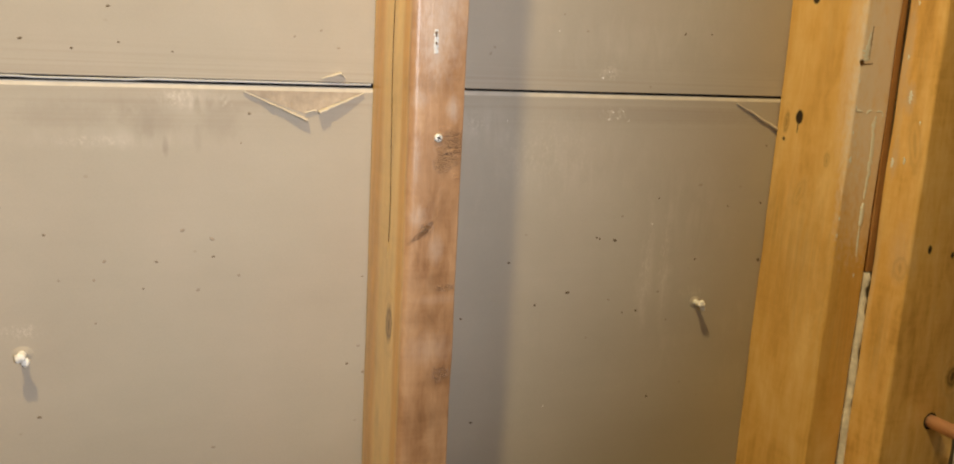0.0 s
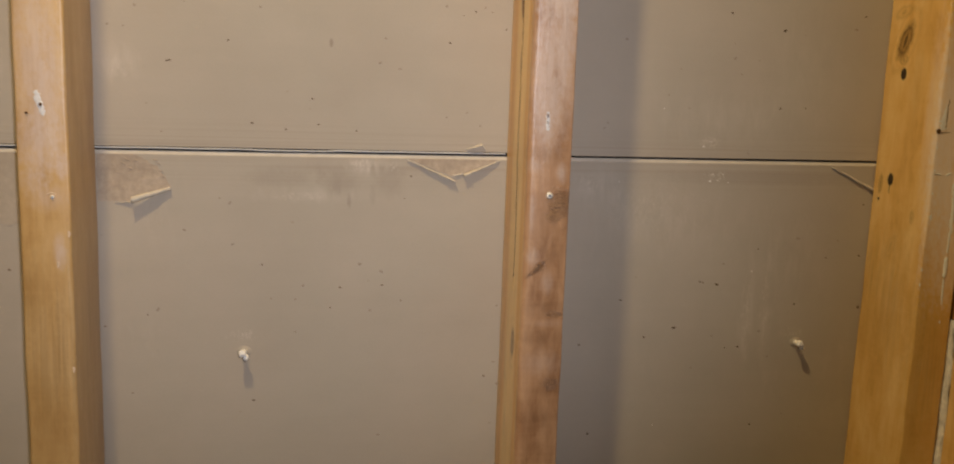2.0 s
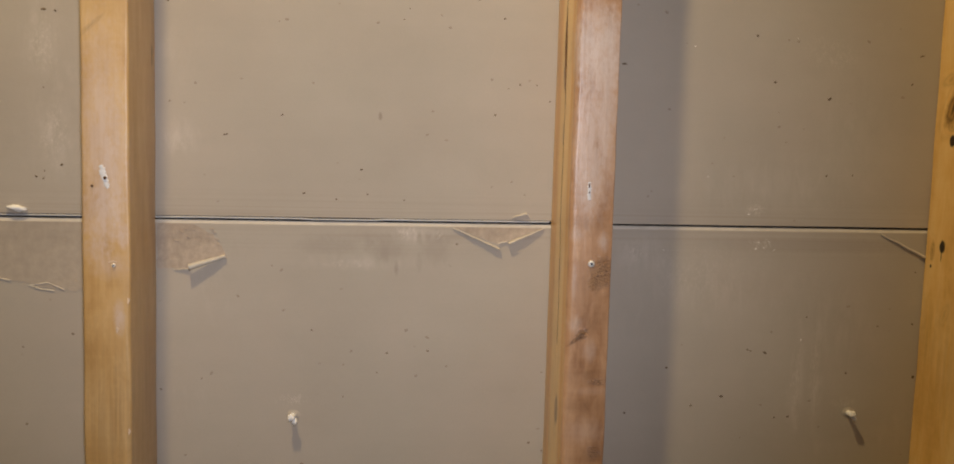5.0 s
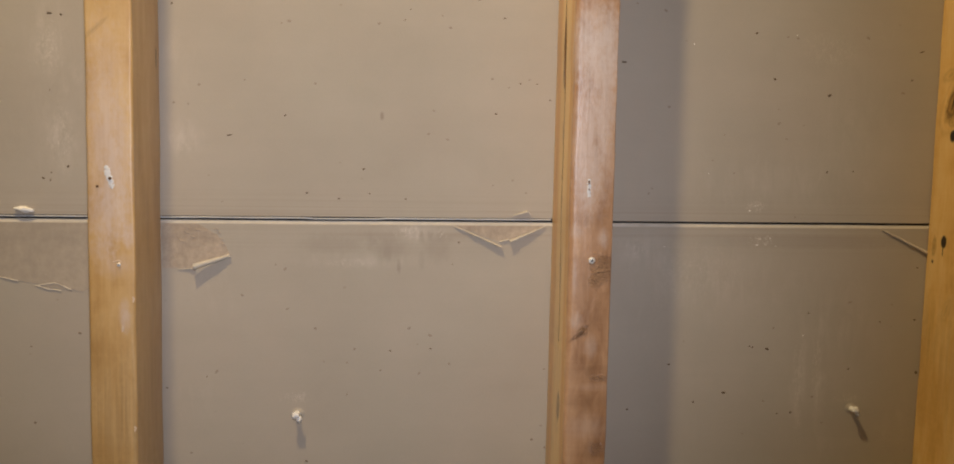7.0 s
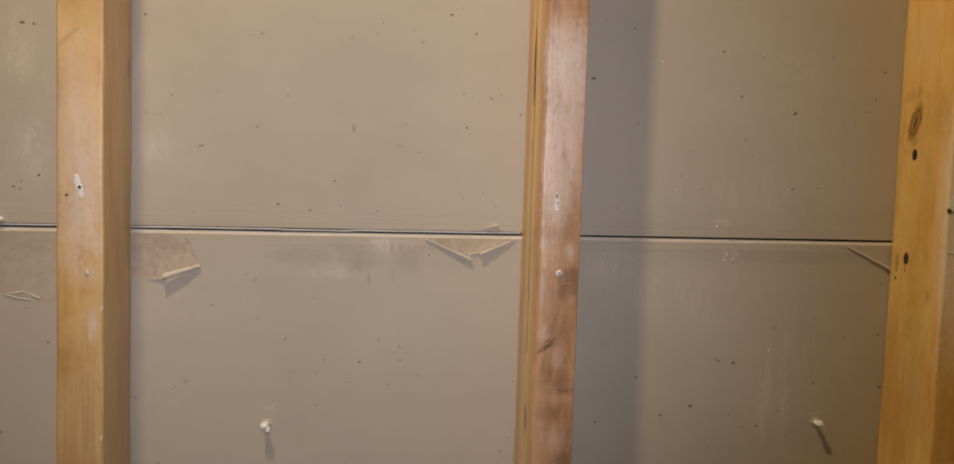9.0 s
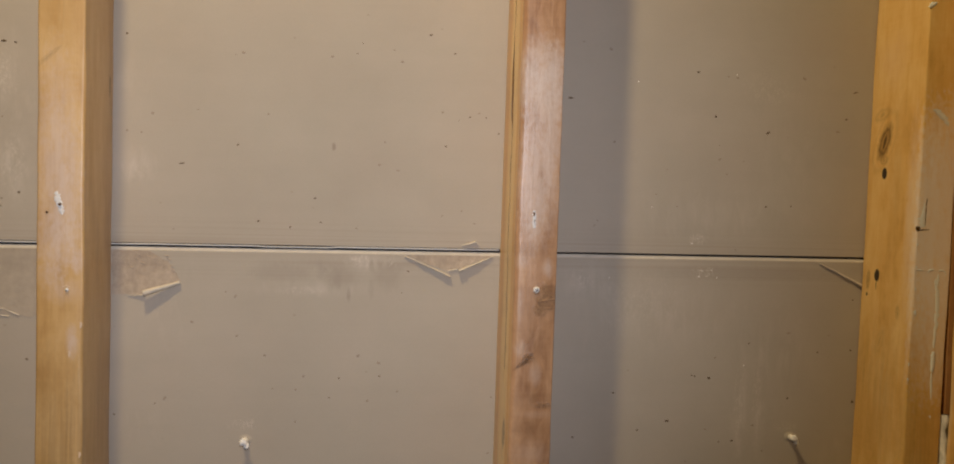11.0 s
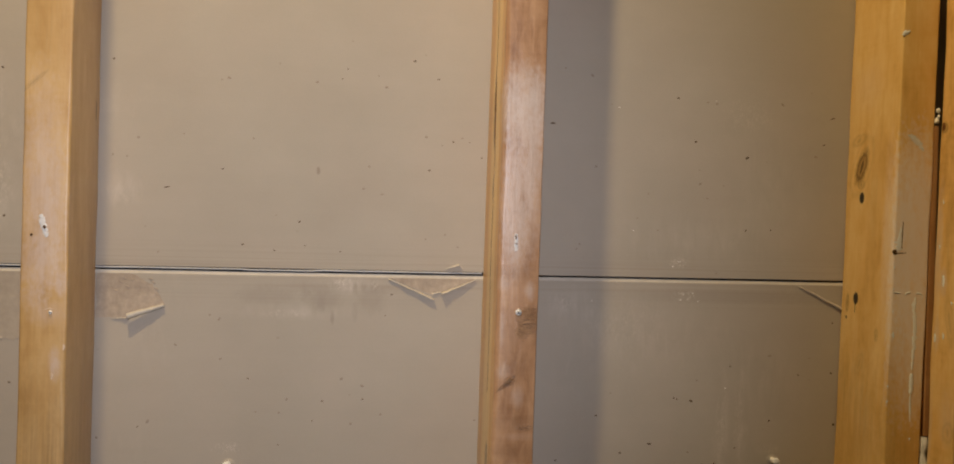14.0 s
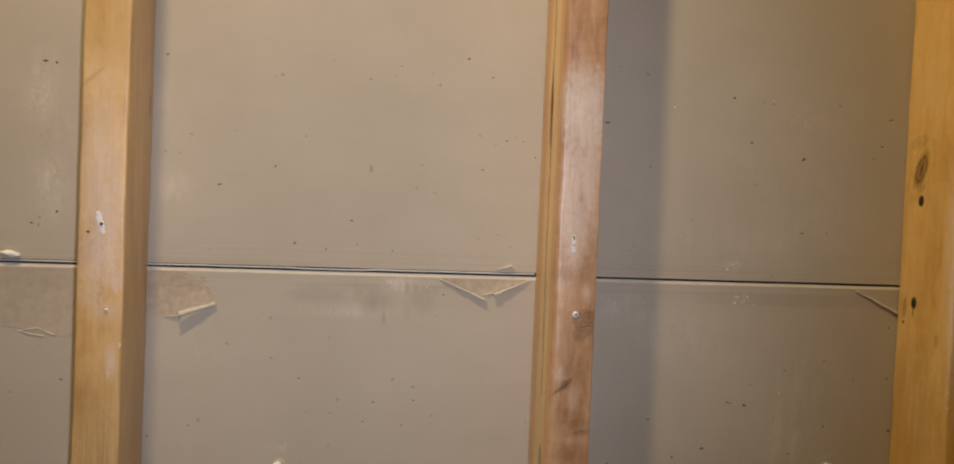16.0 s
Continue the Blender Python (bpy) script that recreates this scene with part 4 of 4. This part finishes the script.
pex = thing("plastic_pipe", (0.4945, -0.0475, 0.885), "white plastic pipe beside the corner stud", "pipe")
bm = bmesh.new()
bmesh.ops.create_cone(bm, cap_ends=True, segments=24, radius1=0.0065, radius2=0.0065, depth=0.9, matrix=Matrix.Translation((0, 0, -0.435)))
part("tube", bm, WHITE_PLASTIC, pex, "", True)


# ---------------------------------------------------------------- flecks in the paper
def flecks(name, label, mat, places, r0, longer=1.0):
    rnd = random.Random(len(places))
    bm = bmesh.new()
    for x, z in places:
        r = r0 / longer ** 0.5 * rnd.choice((0.75, 0.85, 0.95, 1.1, 1.25))
        st, ang = rnd.uniform(1.0, 2.0) * longer, rnd.uniform(-0.6, 0.9) / longer
        ring = []
        for k in range(8):
            a = k * math.pi / 4
            u, v = r * st * math.cos(a) * rnd.uniform(0.7, 1.1), r * math.sin(a) * rnd.uniform(0.7, 1.1)
            ring.append(bm.verts.new((x + u * math.cos(ang) - v * math.sin(ang), D - 0.00012, z + u * math.sin(ang) + v * math.cos(ang))))
        top = bm.verts.new((x, D - 0.00035, z))
        for k in range(8):
            bm.faces.new((ring[k], ring[(k + 1) % 8], top))
    return tagged(mesh_object(name, bm, mat), label, "flecks", kind="stuff")


flecks("paper_flecks", "dark brown flecks in the upper board paper", FLECK, (
    (-0.375, 1.396), (-0.273, 1.296), (-0.253, 1.224), (-0.223, 1.219), (-0.200, 1.247), (-0.092, 1.408), (-0.052, 1.330), (-0.075, 1.301),
    (-0.023, 1.315), (-0.068, 1.391), (-0.469, 1.246), (-0.491, 1.235), (-0.473, 1.383)), 0.0010)
flecks("paper_flecks", "small brown flecks in the upper board paper", FLECK, (
    (-0.194, 1.224), (-0.160, 1.219), (-0.162, 1.387), (-0.036, 1.330), (-0.063, 1.326), (-0.157, 1.397), (-0.484, 1.315), (-0.485, 1.233), (-0.484, 1.240)), 0.0006)
flecks("paper_flecks", "faint brown fibres in the upper board paper", FAINT, (
    (-0.310, 1.328), (-0.351, 1.323), (-0.361, 1.305), (-0.331, 1.215), (-0.127, 1.392), (-0.119, 1.381), (-0.043, 1.334), (-0.121, 1.276), (-0.139, 1.281),
    (-0.134, 1.303), (-0.058, 1.238), (-0.276, 1.381), (-0.269, 1.383), (-0.245, 1.326), (-0.374, 1.306), (-0.079, 1.334), (-0.186, 1.383), (-0.077, 1.233), (-0.045, 1.226)), 0.0010)
flecks("paper_flecks", "dark slivers in the upper board paper", FLECK, ((0.048, 1.353), (-0.324, 1.277), (0.349, 1.370), (0.255, 1.325), (-0.483, 1.384)), 0.0013, 2.4)
flecks("paper_flecks", "large dark fleck in the upper board paper", FLECK, ((0.2555, 1.3255),), 0.0017, 1.2)
flecks("paper_flecks", "dark brown flecks in the upper board paper", FLECK, ((0.179, 1.384), (0.340, 1.342), (0.256, 1.250), (0.283, 1.251), (0.199, 1.340)), 0.0010)
flecks("paper_flecks", "faint brown fibres in the upper board paper", FAINT, (
    (0.060, 1.409), (0.088, 1.403), (0.094, 1.311), (0.076, 1.227), (0.079, 1.232), (0.204, 1.311), (0.205, 1.297), (0.213, 1.282), (0.139, 1.260),
    (0.161, 1.248), (0.150, 1.285), (0.221, 1.380), (0.211, 1.381), (0.293, 1.382), (0.331, 1.329), (0.225, 1.205)), 0.0011)
flecks("paper_flecks", "dark brown flecks in the lower board paper", BROWN, (
    (-0.253, 0.966), (-0.035, 0.984), (-0.109, 1.178), (-0.383, 1.039), (-0.346, 1.049), (-0.245, 1.095), (-0.496, 1.160), (-0.461, 1.091), (-0.503, 1.007)), 0.0010)
flecks("paper_flecks", "small brown flecks in the lower board paper", BROWN, (
    (-0.215, 1.031), (-0.135, 1.075), (-0.174, 1.073), (-0.183, 1.054), (-0.115, 1.157), (-0.024, 1.054), (-0.022, 0.976), (-0.505, 1.079)), 0.0008)
flecks("paper_flecks", "faint brown fibres in the lower board paper", FAINT, (
    (-0.237, 1.063), (-0.215, 1.062), (-0.208, 1.075), (-0.282, 1.156), (-0.273, 1.152), (-0.313, 1.127), (-0.271, 1.114), (-0.361, 0.976), (-0.337, 1.054),
    (-0.136, 1.088), (-0.146, 1.051), (-0.117, 1.060), (-0.156, 1.095), (-0.026, 0.998), (-0.137, 0.928)), 0.0011)
flecks("paper_flecks", "dark brown flecks in the lower board paper", FLECK, (
    (0.127, 1.020), (0.158, 1.029), (0.201, 1.073), (0.228, 1.008), (0.243, 1.109), (0.287, 1.052), (0.359, 1.048), (0.073, 0.921)), 0.0012)
flecks("paper_flecks", "small brown flecks in the lower board paper", FLECK, (
    (0.101, 1.058), (0.060, 1.013), (0.183, 1.076), (0.186, 1.075), (0.214, 1.007), (0.355, 1.155), (0.318, 1.100), (0.355, 1.102), (0.247, 0.925)), 0.0009)
flecks("paper_flecks", "faint brown fibres in the lower board paper", FAINT, ((0.286, 1.120), (0.250, 1.024), (0.261, 0.997), (0.207, 1.094), (0.199, 1.020), (0.179, 0.987)), 0.0011)
flecks("plaster_flecks", "white plaster flecks stuck on the board paper", PLASTER, (
    (0.220, 1.383), (0.117, 1.372), (0.135, 1.247), (0.178, 1.211), (0.184, 1.216), (0.186, 1.216), (0.200, 1.184), (0.190, 1.183), (0.187, 1.177), (0.195, 1.178),
    (0.206, 1.176), (0.238, 1.086), (0.093, 1.175), (0.141, 0.928)), 0.0006)
